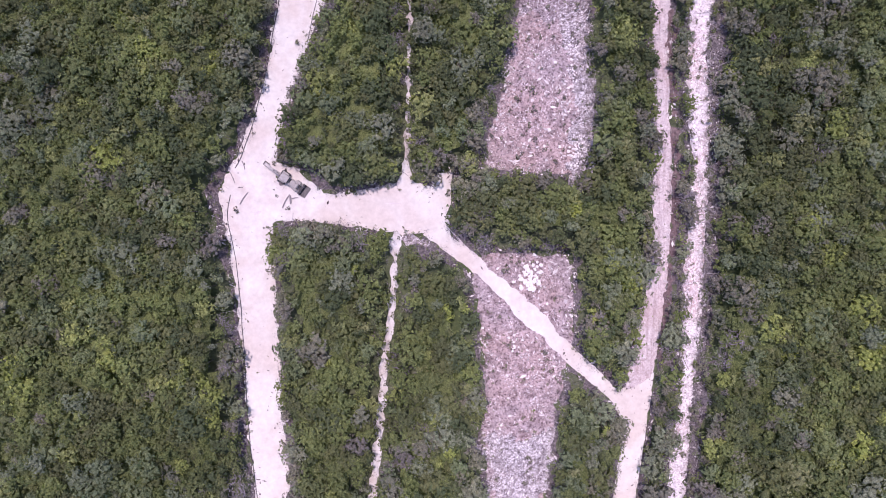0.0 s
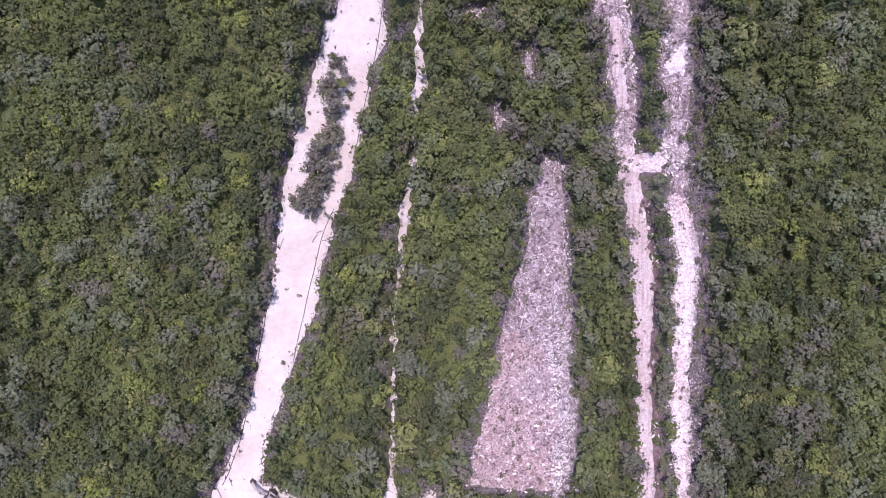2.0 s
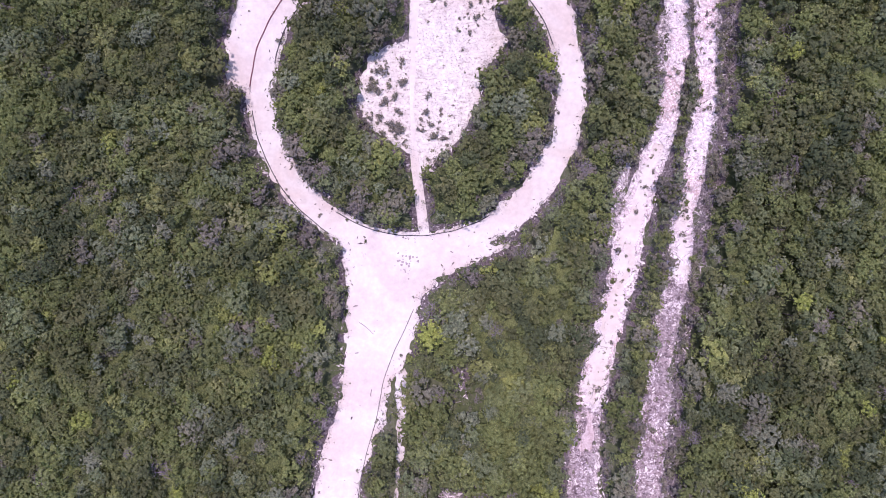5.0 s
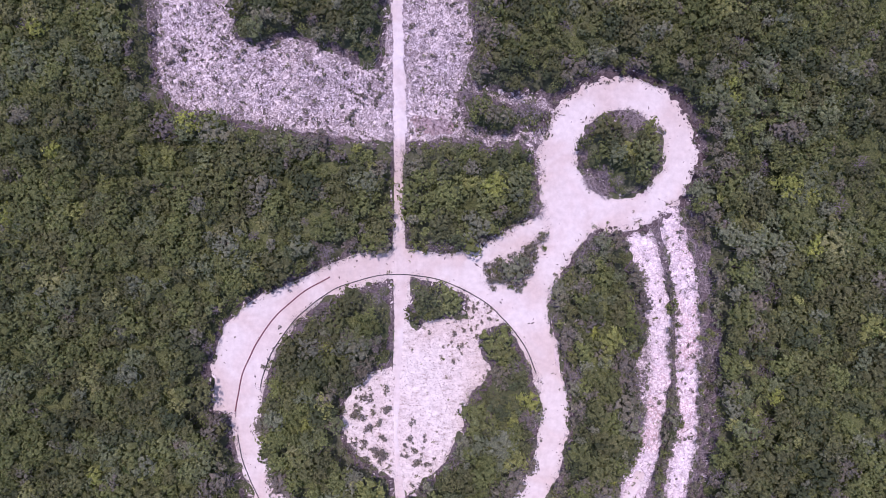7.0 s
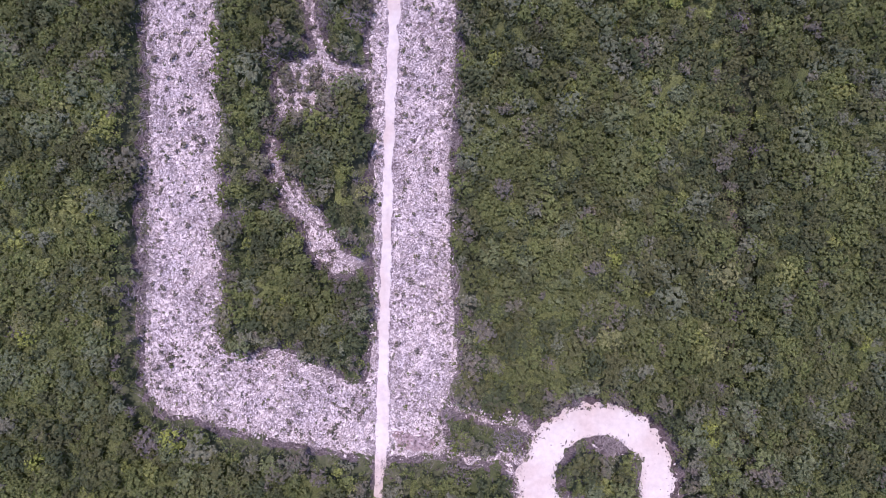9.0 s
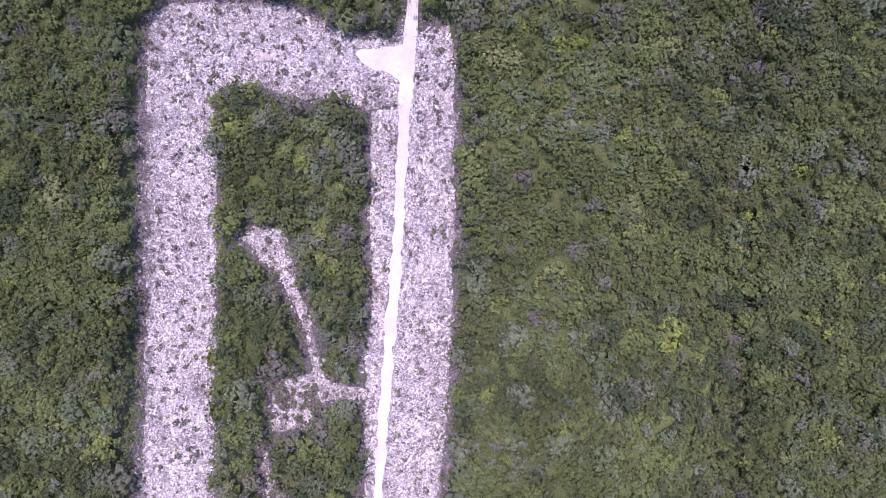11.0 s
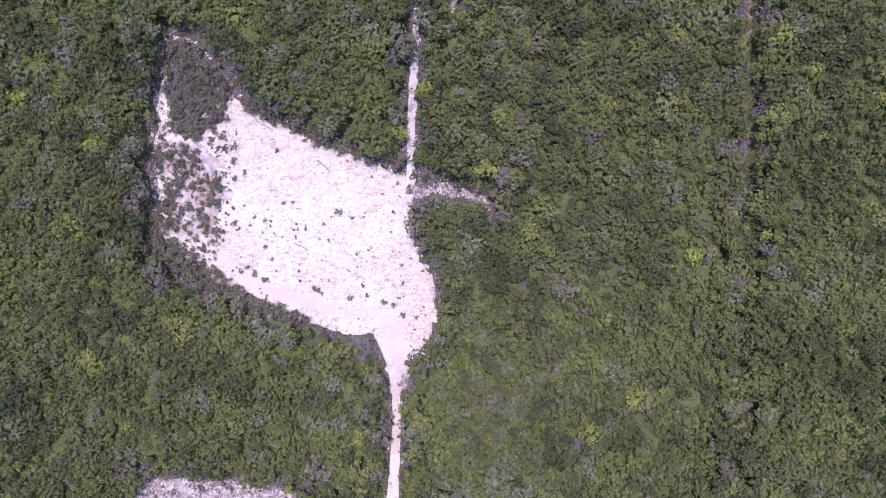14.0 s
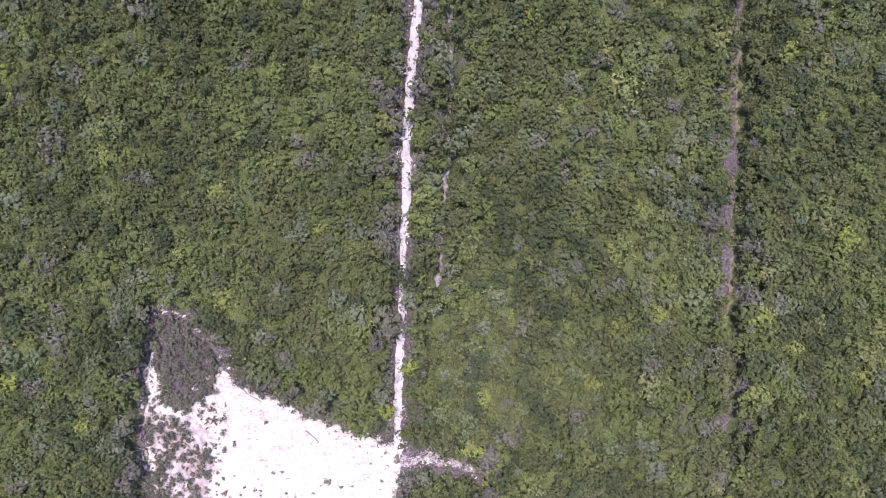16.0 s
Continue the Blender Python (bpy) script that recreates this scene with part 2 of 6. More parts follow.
def leaf_mat(name, from_object, low=0.0, high=0.86):
    m, nt, b = mat(name, 0.6)
    if from_object:
        spreadn = nt.nodes.new("ShaderNodeMath")
        spreadn.operation = "MULTIPLY_ADD"
        spreadn.inputs[1].default_value, spreadn.inputs[2].default_value = high - low, low
        nt.links.new(nt.nodes.new("ShaderNodeObjectInfo").outputs["Random"], spreadn.inputs[0])
        tone = spreadn.outputs[0]
    else:
        a = nt.nodes.new("ShaderNodeAttribute")
        a.attribute_name = "tone"
        tone = a.outputs["Fac"]
    g = nt.nodes.new("ShaderNodeNewGeometry")
    base = ramp(nt, tone, LEAF_STOPS)
    vary = ramp(nt, g.outputs["Random Per Island"], [(0.0, (0.82, 0.84, 0.82)), (0.7, (1.04, 1.03, 1.0)), (1.0, (1.22, 1.19, 1.1))])
    col = mix(nt, 1.0, base, vary, "MULTIPLY")
    grain = noise_tex(nt, 5.2, 3.0, 0.75)
    col = mix(nt, 1.0, col, ramp(nt, grain, [(0.4, (0.60, 0.62, 0.61)), (0.5, (1.0, 1.0, 1.0)), (0.6, (1.5, 1.47, 1.40))]), "MULTIPLY")
    drift = ramp(nt, noise_tex(nt, 0.075, 3.0, 0.6), [(0.36, (0.80, 0.81, 0.80)), (0.5, (0.97, 0.97, 0.97)), (0.64, (1.08, 1.09, 1.04))])
    col = mix(nt, 0.0 if from_object else 1.0, col, drift, "MULTIPLY")
    nt.links.new(col, b.inputs["Base Color"])
    bump(nt, b, grain, 0.6, 0.3)
    tr = nt.nodes.new("ShaderNodeBsdfTranslucent")
    nt.links.new(mix(nt, 1.0, col, (1.1, 1.2, 0.7), "MULTIPLY"), tr.inputs[0])
    ms = nt.nodes.new("ShaderNodeMixShader")
    ms.inputs[0].default_value = 0.46
    nt.links.new(b.outputs[0], ms.inputs[1])
    nt.links.new(tr.outputs[0], ms.inputs[2])
    nt.links.new(ms.outputs[0], nt.nodes["Material Output"].inputs[0])
    return m


def bark_mat(name, dark, light):
    m, nt, b = mat(name, 0.9)
    g = nt.nodes.new("ShaderNodeNewGeometry")
    nt.links.new(mix(nt, noise_tex(nt, 6.0), ramp(nt, g.outputs["Random Per Island"], [(0.0, dark), (1.0, light)]), dark), b.inputs["Base Color"])
    return m


def plain_mat(name, col, rough=0.5, metal=0.0, wear=(0.5, 0.45, 0.4), amount=0.35):
    """Painted or bare surface with dust and scuffs."""
    m, nt, b = mat(name, rough)
    w = ramp(nt, noise_tex(nt, 3.5, 6.0, 0.7), [(0.45, (0, 0, 0)), (0.75, (amount,) * 3)])
    nt.links.new(mix(nt, w, col, wear), b.inputs["Base Color"])
    b.inputs["Metallic"].default_value = metal
    bump(nt, b, noise_tex(nt, 9.0), 0.2, 0.01)
    return m


M_STONE = stone_mat()
M_LEAF = leaf_mat("foliage", False)
M_LEAF_ONE = leaf_mat("foliage_of_single_plants", True)
M_SHRUB = leaf_mat("dusty_grey_foliage", True, 0.925, 0.968)
M_BOULDER = plain_mat("weathered_limestone_block", (0.66, 0.61, 0.57), 0.95, 0.0, (0.36, 0.31, 0.29), 0.9)
M_CLOD = plain_mat("grey_earth_clods", (0.30, 0.25, 0.235), 0.95, 0.0, (0.5, 0.44, 0.41), 0.8)
M_BARK = bark_mat("bark", (0.10, 0.085, 0.075), (0.24, 0.21, 0.19))
M_DEAD = bark_mat("weathered_dead_wood", (0.17, 0.145, 0.14), (0.56, 0.50, 0.48))
M_TWIG = bark_mat("bare_twigs", (0.13, 0.11, 0.111), (0.38, 0.335, 0.33))
M_HOSE = plain_mat("dull_red_plastic_pipe", (0.15, 0.05, 0.06), 0.5, wear=(0.35, 0.25, 0.24))
M_PIPE = plain_mat("black_plastic_pipe", (0.03, 0.03, 0.035), 0.5, wear=(0.3, 0.27, 0.25))


# ---- numpy tools for the plan ----
rng = np.random.default_rng(7)


def value_noise(x, y, scale, seed=0):
    """Smooth lattice noise in 0..1 with features of that many metres."""
    u, v = np.asarray(x, float) / scale + 1000.0, np.asarray(y, float) / scale + 1000.0
    i, j = np.floor(u).astype(np.int64), np.floor(v).astype(np.int64)
    fx, fy = u - i, v - j
    fx, fy = fx * fx * (3 - 2 * fx), fy * fy * (3 - 2 * fy)

    def h(a, b):
        n = (a * 374761393 + b * 668265263 + seed * 974634777) & 0x7FFFFFFF
        n = ((n ^ (n >> 13)) * 1274126177) & 0x7FFFFFFF
        return ((n ^ (n >> 16)) & 0xFFFF) / 65535.0
    return (h(i, j) * (1 - fx) + h(i + 1, j) * fx) * (1 - fy) + (h(i, j + 1) * (1 - fx) + h(i + 1, j + 1) * fx) * fy


def area(points):
    """Signed distance to a closed outline: negative inside."""
    p = np.array(points, float)

    def f(x, y):
        d, inside = np.full(np.shape(x), 1e9), np.zeros(np.shape(x), bool)
        for (ax, ay), (bx, by) in zip(p, np.roll(p, -1, 0)):
            ex, ey = bx - ax, by - ay
            k = np.clip(((x - ax) * ex + (y - ay) * ey) / (ex * ex + ey * ey + 1e-9), 0, 1)
            d = np.minimum(d, np.hypot(x - ax - k * ex, y - ay - k * ey))
            if ay != by:
                inside ^= ((ay > y) != (by > y)) & (x < ex * (y - ay) / ey + ax)
        return np.where(inside, -d, d)
    f.box = (*p.min(0), *p.max(0))
    return f


def strip(rows):
    """Signed distance to a way given by its middle line and widths (x, y, width)."""
    p = np.array(rows, float)

    def f(x, y):
        d = np.full(np.shape(x), 1e9)
        for (ax, ay, aw), (bx, by, bw) in zip(p[:-1], p[1:]):
            ex, ey = bx - ax, by - ay
            k = np.clip(((x - ax) * ex + (y - ay) * ey) / (ex * ex + ey * ey + 1e-9), 0, 1)
            d = np.minimum(d, np.hypot(x - ax - k * ex, y - ay - k * ey) - (aw + (bw - aw) * k) / 2)
        return d
    w = p[:, 2].max() / 2
    f.box = (p[:, 0].min() - w, p[:, 1].min() - w, p[:, 0].max() + w, p[:, 1].max() + w)
    return f


def ring(cx, cy, r0, r1):
    def f(x, y):
        r = np.hypot(x - cx, y - cy)
        return np.maximum(r0 - r, r - r1)
    f.box = (cx - r1, cy - r1, cx + r1, cy + r1)
    return f


def union(*fs):
    def f(x, y):
        d = fs[0](x, y)
        for g in fs[1:]:
            d = np.minimum(d, g(x, y))
        return d
    b = np.array([g.box for g in fs])
    f.box = (b[:, 0].min(), b[:, 1].min(), b[:, 2].max(), b[:, 3].max())
    return f


def beyond(f, g, gap):
    """The part of an outline that stays clear of another one."""
    def h(x, y):
        return np.maximum(f(x, y), gap - g(x, y))
    h.box = f.box
    return h


def stretch(f, y0, y1, inset=0.0):
    """The part of an outline between two rows, with a wandering end."""
    def g(x, y):
        w = (value_noise(x, y, 3.0, 91) - 0.5) * 3.0
        return np.maximum(f(x, y) + inset, np.maximum(y0 - y + w, y - y1 + w))
    g.box = (f.box[0], max(f.box[1], y0 - 2), f.box[2], min(f.box[3], y1 + 2))
    return g


# ---- the plan, in metres: x east of the first eye, y along the flight ----
MAIN_WEST = [(-32, -120), (-35.5, -62), (-36.8, -50), (-38.3, -41.1), (-39.3, -25), (-40.9, -9), (-42.4, 0.5), (-43.9, 7.6), (-42, 12.3), (-39.3, 17.1),
             (-37.2, 22.9), (-35.2, 28.3), (-34.3, 33.7), (-33.5, 39.1), (-32.3, 44.4), (-30.8, 49.8), (-30.2, 55.2), (-29.7, 60.5), (-29.1, 65.8), (-28.3, 71.1),
             (-26.9, 76.5), (-24.7, 81.7), (-23.6, 87.0), (-23.0, 89.7), (-21.6, 93.9), (-21.0, 97.5), (-20.4, 100.1), (-18.2, 101.7), (-17.4, 104.9), (-17.1, 108.0),
             (-16.4, 110.6), (-15.4, 113.2), (-13.8, 117.3), (-12.3, 127.9), (-11.7, 141), (-12.6, 149.5)]
MAIN_EAST = [(21, 148.8), (13.6, 145.7), (6.2, 142.1), (2.4, 138.4), (1.8, 133.1), (0.2, 127.8), (-3.6, 122.5), (-4.8, 118.0), (-5.1, 113.9), (-6.4, 111.8), (-7.5, 108.2),
             (-9.1, 105.6), (-9.6, 102.5), (-9.1, 99.9), (-8.5, 97.3), (-9.1, 95.8), (-10.7, 93.2), (-12.0, 91.1), (-12.4, 89.5), (-11.9, 86.9), (-12.4, 83.7), (-14.1, 82.2),
             (-14.2, 79.6), (-13.6, 78.5), (-13.6, 76.5), (-15.0, 74.3), (-15.5, 71.1), (-16.7, 68.0), (-17.4, 65.9), (-18.5, 63.8), (-19.6, 61.7), (-19.4, 59.5), (-20.1, 56.9),
             (-21.0, 55.3), (-21.9, 53.2), (-21.8, 50.0), (-22.2, 45.7), (-23.4, 43.6), (-24.5, 40.9), (-25.7, 39.3), (-26.3, 37.2), (-27.2, 34.0), (-28.2, 31.5), (-31.1, 22.9), (-32.5, 17.6),
             (-32.7, 12.3), (-32, 6), (-33.9, -1.5), (-33, -9), (-32.3, -19.6), (-31.5, -36), (-30.3, -50), (-28.5, -62), (-25, -120)]
main_road = area(MAIN_WEST + MAIN_EAST)
cross_road = area([(-37, 9.5), (-26.9, 9.1), (-21, 7.5), (-18.9, 8.1), (-10.4, 9.7), (-9.1, 12.3), (-8.1, 12.3), (-6.7, 9.7), (-3.5, 9.1), (-2.4, 11.8),
                   (0.2, 12.3), (0.2, 7.5), (-0.2, 0.5), (-5.6, 0.1), (-10.4, 0.4), (-16.8, 1.2), (-25.3, 2.2), (-30.1, 2.6), (-36, 2)])
diagonal_road = area([(-5.6, 0.1), (0.2, -4.1), (5, -7.9), (9.8, -12.7), (12.4, -16.9), (17.2, -19.6), (22, -24.4), (27.9, -29.2), (30.6, -31.8), (32.2, -35),
                      (31.7, -40.9), (30.6, -49.7), (28, -75), (32.5, -75), (34.9, -49.7), (36.2, -40.9), (37.5, -32.3), (38.5, -25.4), (33.2, -28.6),
                      (31.1, -29.1), (27.9, -25.4), (23.6, -21.7), (19.9, -17.4), (15.6, -12.1), (10.8, -8.4), (5.5, -4.1), (0.2, -0.4), (-0.6, 3)])
RING = (1.8, 177.5)
ring_road = union(ring(*RING, 26.4, 31.9), area([(-29.4, 172), (-29.8, 177.9), (-33.6, 179), (-34, 187.1), (-31.7, 194.5), (-27.9, 198.8), (-21.4, 201.9), (-15, 204.5),
                                                 (-8.5, 207.1), (0.5, 208.1), (0.5, 204), (-15, 199), (-23, 190), (-25, 178)]))
neck_road = area([(0, 207), (3.7, 208.1), (6.4, 208), (16, 209.5), (21.3, 212.1), (24.5, 214), (28.7, 215.7), (28.2, 221.5), (27.7, 227.3), (30.5, 234), (36, 224), (40, 219), (47, 216),
                  (41.4, 215.6), (38.2, 213), (32.9, 205.6), (30.2, 200.4), (30.2, 195.1), (33, 187), (28, 190), (20, 200), (5, 204)])
SMALL = (43.3, 227.0)
small_ring = ring(*SMALL, 8.0, 14.5)
ring_spoil = beyond(ring(*SMALL, 14.1, 15.5), neck_road, 1.0)
brush_heaps = union(area([(41.7, 235.3), (44.8, 235.5), (48.2, 233.9), (47.9, 232.4), (45.3, 231.0), (42.4, 231.5)]), area([(35.9, 223.6), (37.8, 223.2), (40.8, 221.2), (41.8, 218.8), (39.4, 218.8), (37.0, 220.2)]))
clearing_tip = strip([(-47.2, 453.4, 1.4), (-45.4, 455.2, 2.4), (-42.6, 454.5, 2.2), (-39.4, 452.0, 1.5), (-36.2, 448.6, 1.5), (-33.0, 445.2, 1.3), (-28.0, 443.2, 1.0)])
ring_yard = area([(1.2, 186.3), (-0.1, 186.9), (-3.4, 186.2), (-7.1, 184.1), (-8.8, 179.9), (-9.4, 175.5), (-7.6, 172), (-5.3, 169.2), (-2.2, 167.0), (0.8, 166.0), (3.2, 162.3), (5.6, 164.3),
                  (8.3, 167.0), (10.7, 169.1), (11.7, 171.8), (13.7, 175.0), (14.3, 179.3), (15.4, 182.3), (18.0, 184.5), (19.3, 186.8), (17.2, 189.5), (16.6, 192.2), (19.1, 194.6),
                  (21.8, 195.0), (24.4, 192.6), (20.6, 198.4), (16.5, 201.0), (14.8, 200.2), (14.5, 196.5), (7.4, 196.0), (5.2, 193.8), (3.6, 196.0), (3.0, 198.6), (4.2, 201.8), (4.0, 203.1), (1.3, 202.9)])
axis_path = strip([(3.2, 150, 2.1), (1.7, 163.2, 1.9), (1, 174, 1.8), (1.4, 184.7, 2), (2, 195.3, 2.3), (2.3, 204.4, 3.4), (1.8, 209.1, 2.6), (1.9, 216.6, 2.0), (1.8, 225, 1.7), (2.1, 228, 2.3), (2.2, 232, 2.8),
                   (1.9, 253.6, 2.8), (1.6, 275, 2.6), (1.6, 296, 2.7), (1.7, 313.6, 2.8), (1.8, 335, 2.7), (1.3, 356.4, 2.9), (1.4, 368, 3.0), (1.5, 374, 2.2), (1.2, 386, 1.7),
                   (0.6, 392, 1.7), (0.1, 397, 2.8), (-0.6, 401, 5)])
apron = area([(-10.1, 365.6), (-6.1, 366.4), (1.2, 368), (2.2, 358), (-0.4, 360.5), (-7, 363.2)])
south_path = strip([(-16.5, -62, 1.3), (-14.8, -50, 1.3), (-13.9, -41, 1.3), (-13.1, -32.5, 1.5), (-12.6, -25, 1.4), (-11.7, -18.5, 1.4), (-10.6, -8.9, 1.3), (-10.4, 0, 1.4)])
mid_path = strip([(-8.8, 11, 1.4), (-8.2, 17, 1.1), (-8.0, 24, 0.5), (-7.8, 28.3, 0.8), (-8.0, 32.6, 1.1), (-7.9, 37, 0.2), (-7.7, 42.8, 0.8), (-7.7, 45.5, 0.5), (-6.9, 49.8, 0.7), (-6.6, 53, 0.5), (-6.0, 55.7, 1.3),
                  (-6.6, 57.8, 0.5), (-6.0, 60.5, 1.2), (-5.7, 63.7, 2.0), (-5.4, 66.8, 0.8), (-4.5, 70, 1.4), (-4.0, 73.2, 1.3), (-3.8, 76, 0.2), (-3.8, 82, 0.2), (-3.8, 85.3, 1.0), (-2.6, 88, 2.2), (-2.5, 92.2, 1.7),
                  (-3.2, 95.3, 0.8), (-2.9, 98.5, 1.1), (-2.5, 102.7, 0.9), (-2.4, 104.8, 0.9), (-1.8, 108.4, 1.6), (-1.5, 113.1, 1.6), (-1.6, 117.3, 1.5), (-1.4, 124, 2.3)])
north_path = strip([(0.2, 433, 1.9), (-0.4, 437, 1.5), (-0.7, 445.2, 1.7), (-1, 453.8, 1.8), (-1.2, 460, 1.3), (-1.3, 464, 1.2), (-1.6, 469.8, 1.3), (-1.7, 475.1, 1.8), (-1.7, 482.5, 1.9), (-2.4, 489.9, 1.9), (-2.4, 496.2, 2.1), (-2.4, 504.6, 1.9), (-2.1, 510.9, 2.0), (-1.8, 518, 1.8), (-1, 570, 1.7)])
faint_path = strip([(5.3, 464, 0.2), (5.4, 468, 1.0), (5.5, 472, 0.1), (5.6, 480, 0.3), (5.5, 486, 0.9), (5.6, 490, 0.1), (5.4, 499, 0.2), (5.3, 503, 1.1), (4.6, 512, 0.3), (4, 518, 1.0), (4, 540, 0.8)])
east_cut = strip([(57, 16, 0.2), (58, 22, 0.9), (60.5, 45, 0.3), (62.3, 64, 0.9), (62.6, 82, 1.1), (64, 95, 0.4), (69, 150, 0.8), (68.3, 223, 0.6), (66.3, 277, 0.9), (65.8, 308, 0.7), (63.4, 350, 1.0), (63.3, 384, 0.8),
                  (62.3, 416, 0.9), (60.9, 442, 1.2), (59.6, 470, 1.2), (58.5, 492, 1.5), (58.4, 506, 1.5), (57.1, 521, 1.5), (56, 560, 1.5)])
east_path = strip([(62.0, 427, 0.5), (61.3, 437.4, 0.7), (61.2, 440.5, 1.0), (61.1, 443.6, 3.0), (60.9, 446.5, 0.9), (60.5, 451, 0.7), (60.0, 458.5, 0.6), (59.3, 469, 1.7), (58.8, 479.4, 1.8), (58.4, 488, 2.1), (58.3, 492, 2.3), (58.0, 500, 1.8), (57.4, 512, 2.1), (57, 521, 1.8), (56, 560, 1.8)])
stony_link = union(strip([(14, 231.5, 2), (19, 230, 1.4), (22.9, 229.8, 1.0), (25.5, 230.5, 1.8), (28.7, 229.3, 1.6), (30, 230, 0.6)]), strip([(26.4, 229.5, 0.8), (27.6, 226.2, 1.4), (29, 222.5, 1.6)]),
                   strip([(16, 239.4, 0.6), (20, 238, 1.0), (22.9, 236.9, 1.4), (26.1, 237.4, 1.6), (29.2, 236.2, 1.1), (31.5, 234.6, 0.8)]))
marl_field = area([(-46.5, 455.9), (-41.5, 453.1), (-34.5, 445.7), (-25.2, 442.2), (-19.6, 438.9), (-13.1, 438.4), (-7.6, 435.6), (-1.6, 433.8), (0.2, 434.6), (0.5, 430.4),
                   (1.2, 424.0), (1.8, 420.8), (3.1, 418.3), (5.2, 416.7), (6.1, 413.8), (6.8, 410.6), (7.4, 407.2), (5.3, 401.3), (2.2, 399.4), (0.9, 396.1), (-0.2, 396), (-2.7, 400.1), (-5, 403.1), (-10.4, 402.7),
                   (-14.8, 403.9), (-21.4, 406.1), (-28, 408.8), (-34.6, 410.4), (-38.1, 414.4), (-42.5, 415.1), (-45.4, 418.1), (-47.5, 424.3), (-48.8, 435), (-49, 443.5), (-47.7, 450)])
overgrown = area([(-48.3, 437), (-45.4, 437.2), (-41, 435.6), (-36.5, 433.9), (-34.5, 429.7), (-34.5, 423.3), (-34, 419.2), (-36, 417.6), (-40.6, 417), (-44.6, 419), (-47.2, 423), (-48, 431.6)])
field_spur = area([(0.2, 431.8), (1.5, 431.6), (3.4, 431.4), (5.1, 432.8), (7.1, 432.9), (9.9, 431.9), (13.9, 430.6), (16.2, 429.8), (15.0, 429.2), (12.6, 429.9), (10.1, 430.0), (7.4, 430.5), (5.2, 430.6), (3.4, 429.9), (0.4, 429.8)])
pink_north = area([(12.9, 43.9), (11.3, 35.5), (9.7, 27.1), (6.6, 17.6), (6, 12.3), (25.8, 11), (26.1, 20.7), (25, 33.3), (25, 51), (24.4, 61.6), (23.9, 73.2), (20.7, 74.8), (17.5, 66.9),
                   (17.5, 57.4), (13.8, 48.9), (13.3, 42)])
pink_south = area([(6.1, -3.4), (22.7, -3.4), (23.1, -19), (21.5, -26), (21, -29.2), (19.9, -32.4), (19.4, -36.7), (17.8, -49.8), (17, -75), (8, -75), (7.2, -49.8), (5.6, -36.7), (6.6, -30.3),
                   (5.5, -19.6), (3.9, -7.9)])
track_pink = strip([(35.5, -28, 5.3), (36.9, -19.5, 4.8), (38.4, -11, 4.2), (39.4, -3.6, 3.4), (39.4, 4.9, 4.2), (39.9, 12.3, 3.6), (39.5, 22.8, 3.4), (39.2, 33.3, 3.2), (38.8, 41, 3.7),
                    (39.2, 51, 4.5), (38.1, 61.6, 3.7), (37, 69, 3.7), (35.5, 74.2, 4.2)])
track_inner = strip([(35.5, 74.2, 4.4), (35.2, 84, 5), (34.3, 95.6, 5.3), (33, 101, 6.4), (33.1, 106.3, 6.2), (33.6, 112.7, 4.8), (34.1, 119, 5.3), (36.3, 127.6, 5.3), (38.5, 136, 5.3), (40.7, 144, 5.5),
                     (42.4, 153, 5.8), (45.2, 161.9, 4.8), (48.3, 169.8, 4.6), (49.7, 178, 3.9), (50.8, 186.4, 4.4), (50.8, 195, 5.3), (49.8, 202.3, 4.2), (47.7, 209.7, 5.3), (46.1, 214, 5.3)])
track_outer = strip([(39, -90, 3.7), (42.3, -49.7, 3.7), (43.8, -35.5, 2.9), (44.3, -28, 2.5), (45, -19.5, 3.7), (45.6, -11, 3.7), (45.5, -3.6, 3.7), (46.5, 3.8, 2.9), (46.7, 12.3, 3.2), (46.4, 22.8, 4.2),
                     (45.7, 33.3, 3.7), (46.7, 41, 4), (46.8, 48.8, 5.3), (47.1, 56.3, 5.8), (46, 61.6, 4.8), (45.5, 69, 3.9), (44.4, 74.2, 6), (44.9, 84, 5.3), (45.2, 96, 6.2)])
track_outer_far = strip([(45.2, 95, 6.2), (45.2, 104, 5.8), (45.8, 111, 5.3), (46.8, 119, 5.3), (47.3, 125.4, 4.4), (48.6, 134, 4.8), (50.3, 140, 4.4), (51.2, 147, 4.6), (52.0, 155, 4.3),
                         (53.8, 163, 4.3), (55.4, 171.5, 5.1), (56.1, 178, 4.3), (56.1, 186.4, 4.6), (56.1, 195, 4.8), (55.6, 203.3, 4.8), (53.5, 211.8, 4.4), (51.9, 217, 4.4)])
track_spill = union(strip([(41.3, 163, 1.6), (39.8, 158.4, 2.6), (39.0, 153, 2.6), (38.0, 149, 1.6)]), strip([(48.3, 190.5, 2.4), (47.2, 185.7, 2.8), (48.2, 179, 1.4)]), strip([(58.6, 191, 1.4), (58.8, 184, 2.0), (58.2, 175, 1.4)]))
track_link = strip([(36, 73.2, 3.7), (44.4, 73.7, 3.7)])
u_west = strip([(-36, 243, 15), (-36.7, 274, 14.3), (-37.2, 295, 13.6), (-38.9, 321, 14), (-40.6, 352, 13.7), (-41, 365, 13.8)])
u_south = area([(0.7, 229.3), (-6.6, 230), (-17.4, 231.9), (-28.2, 233.7), (-38, 237.2), (-43, 242.6), (-43.5, 250), (-28.6, 249), (-24.2, 247.5), (-17.8, 249.3), (-11.3, 246.8), (-4.8, 243.6), (0.3, 242.9)])
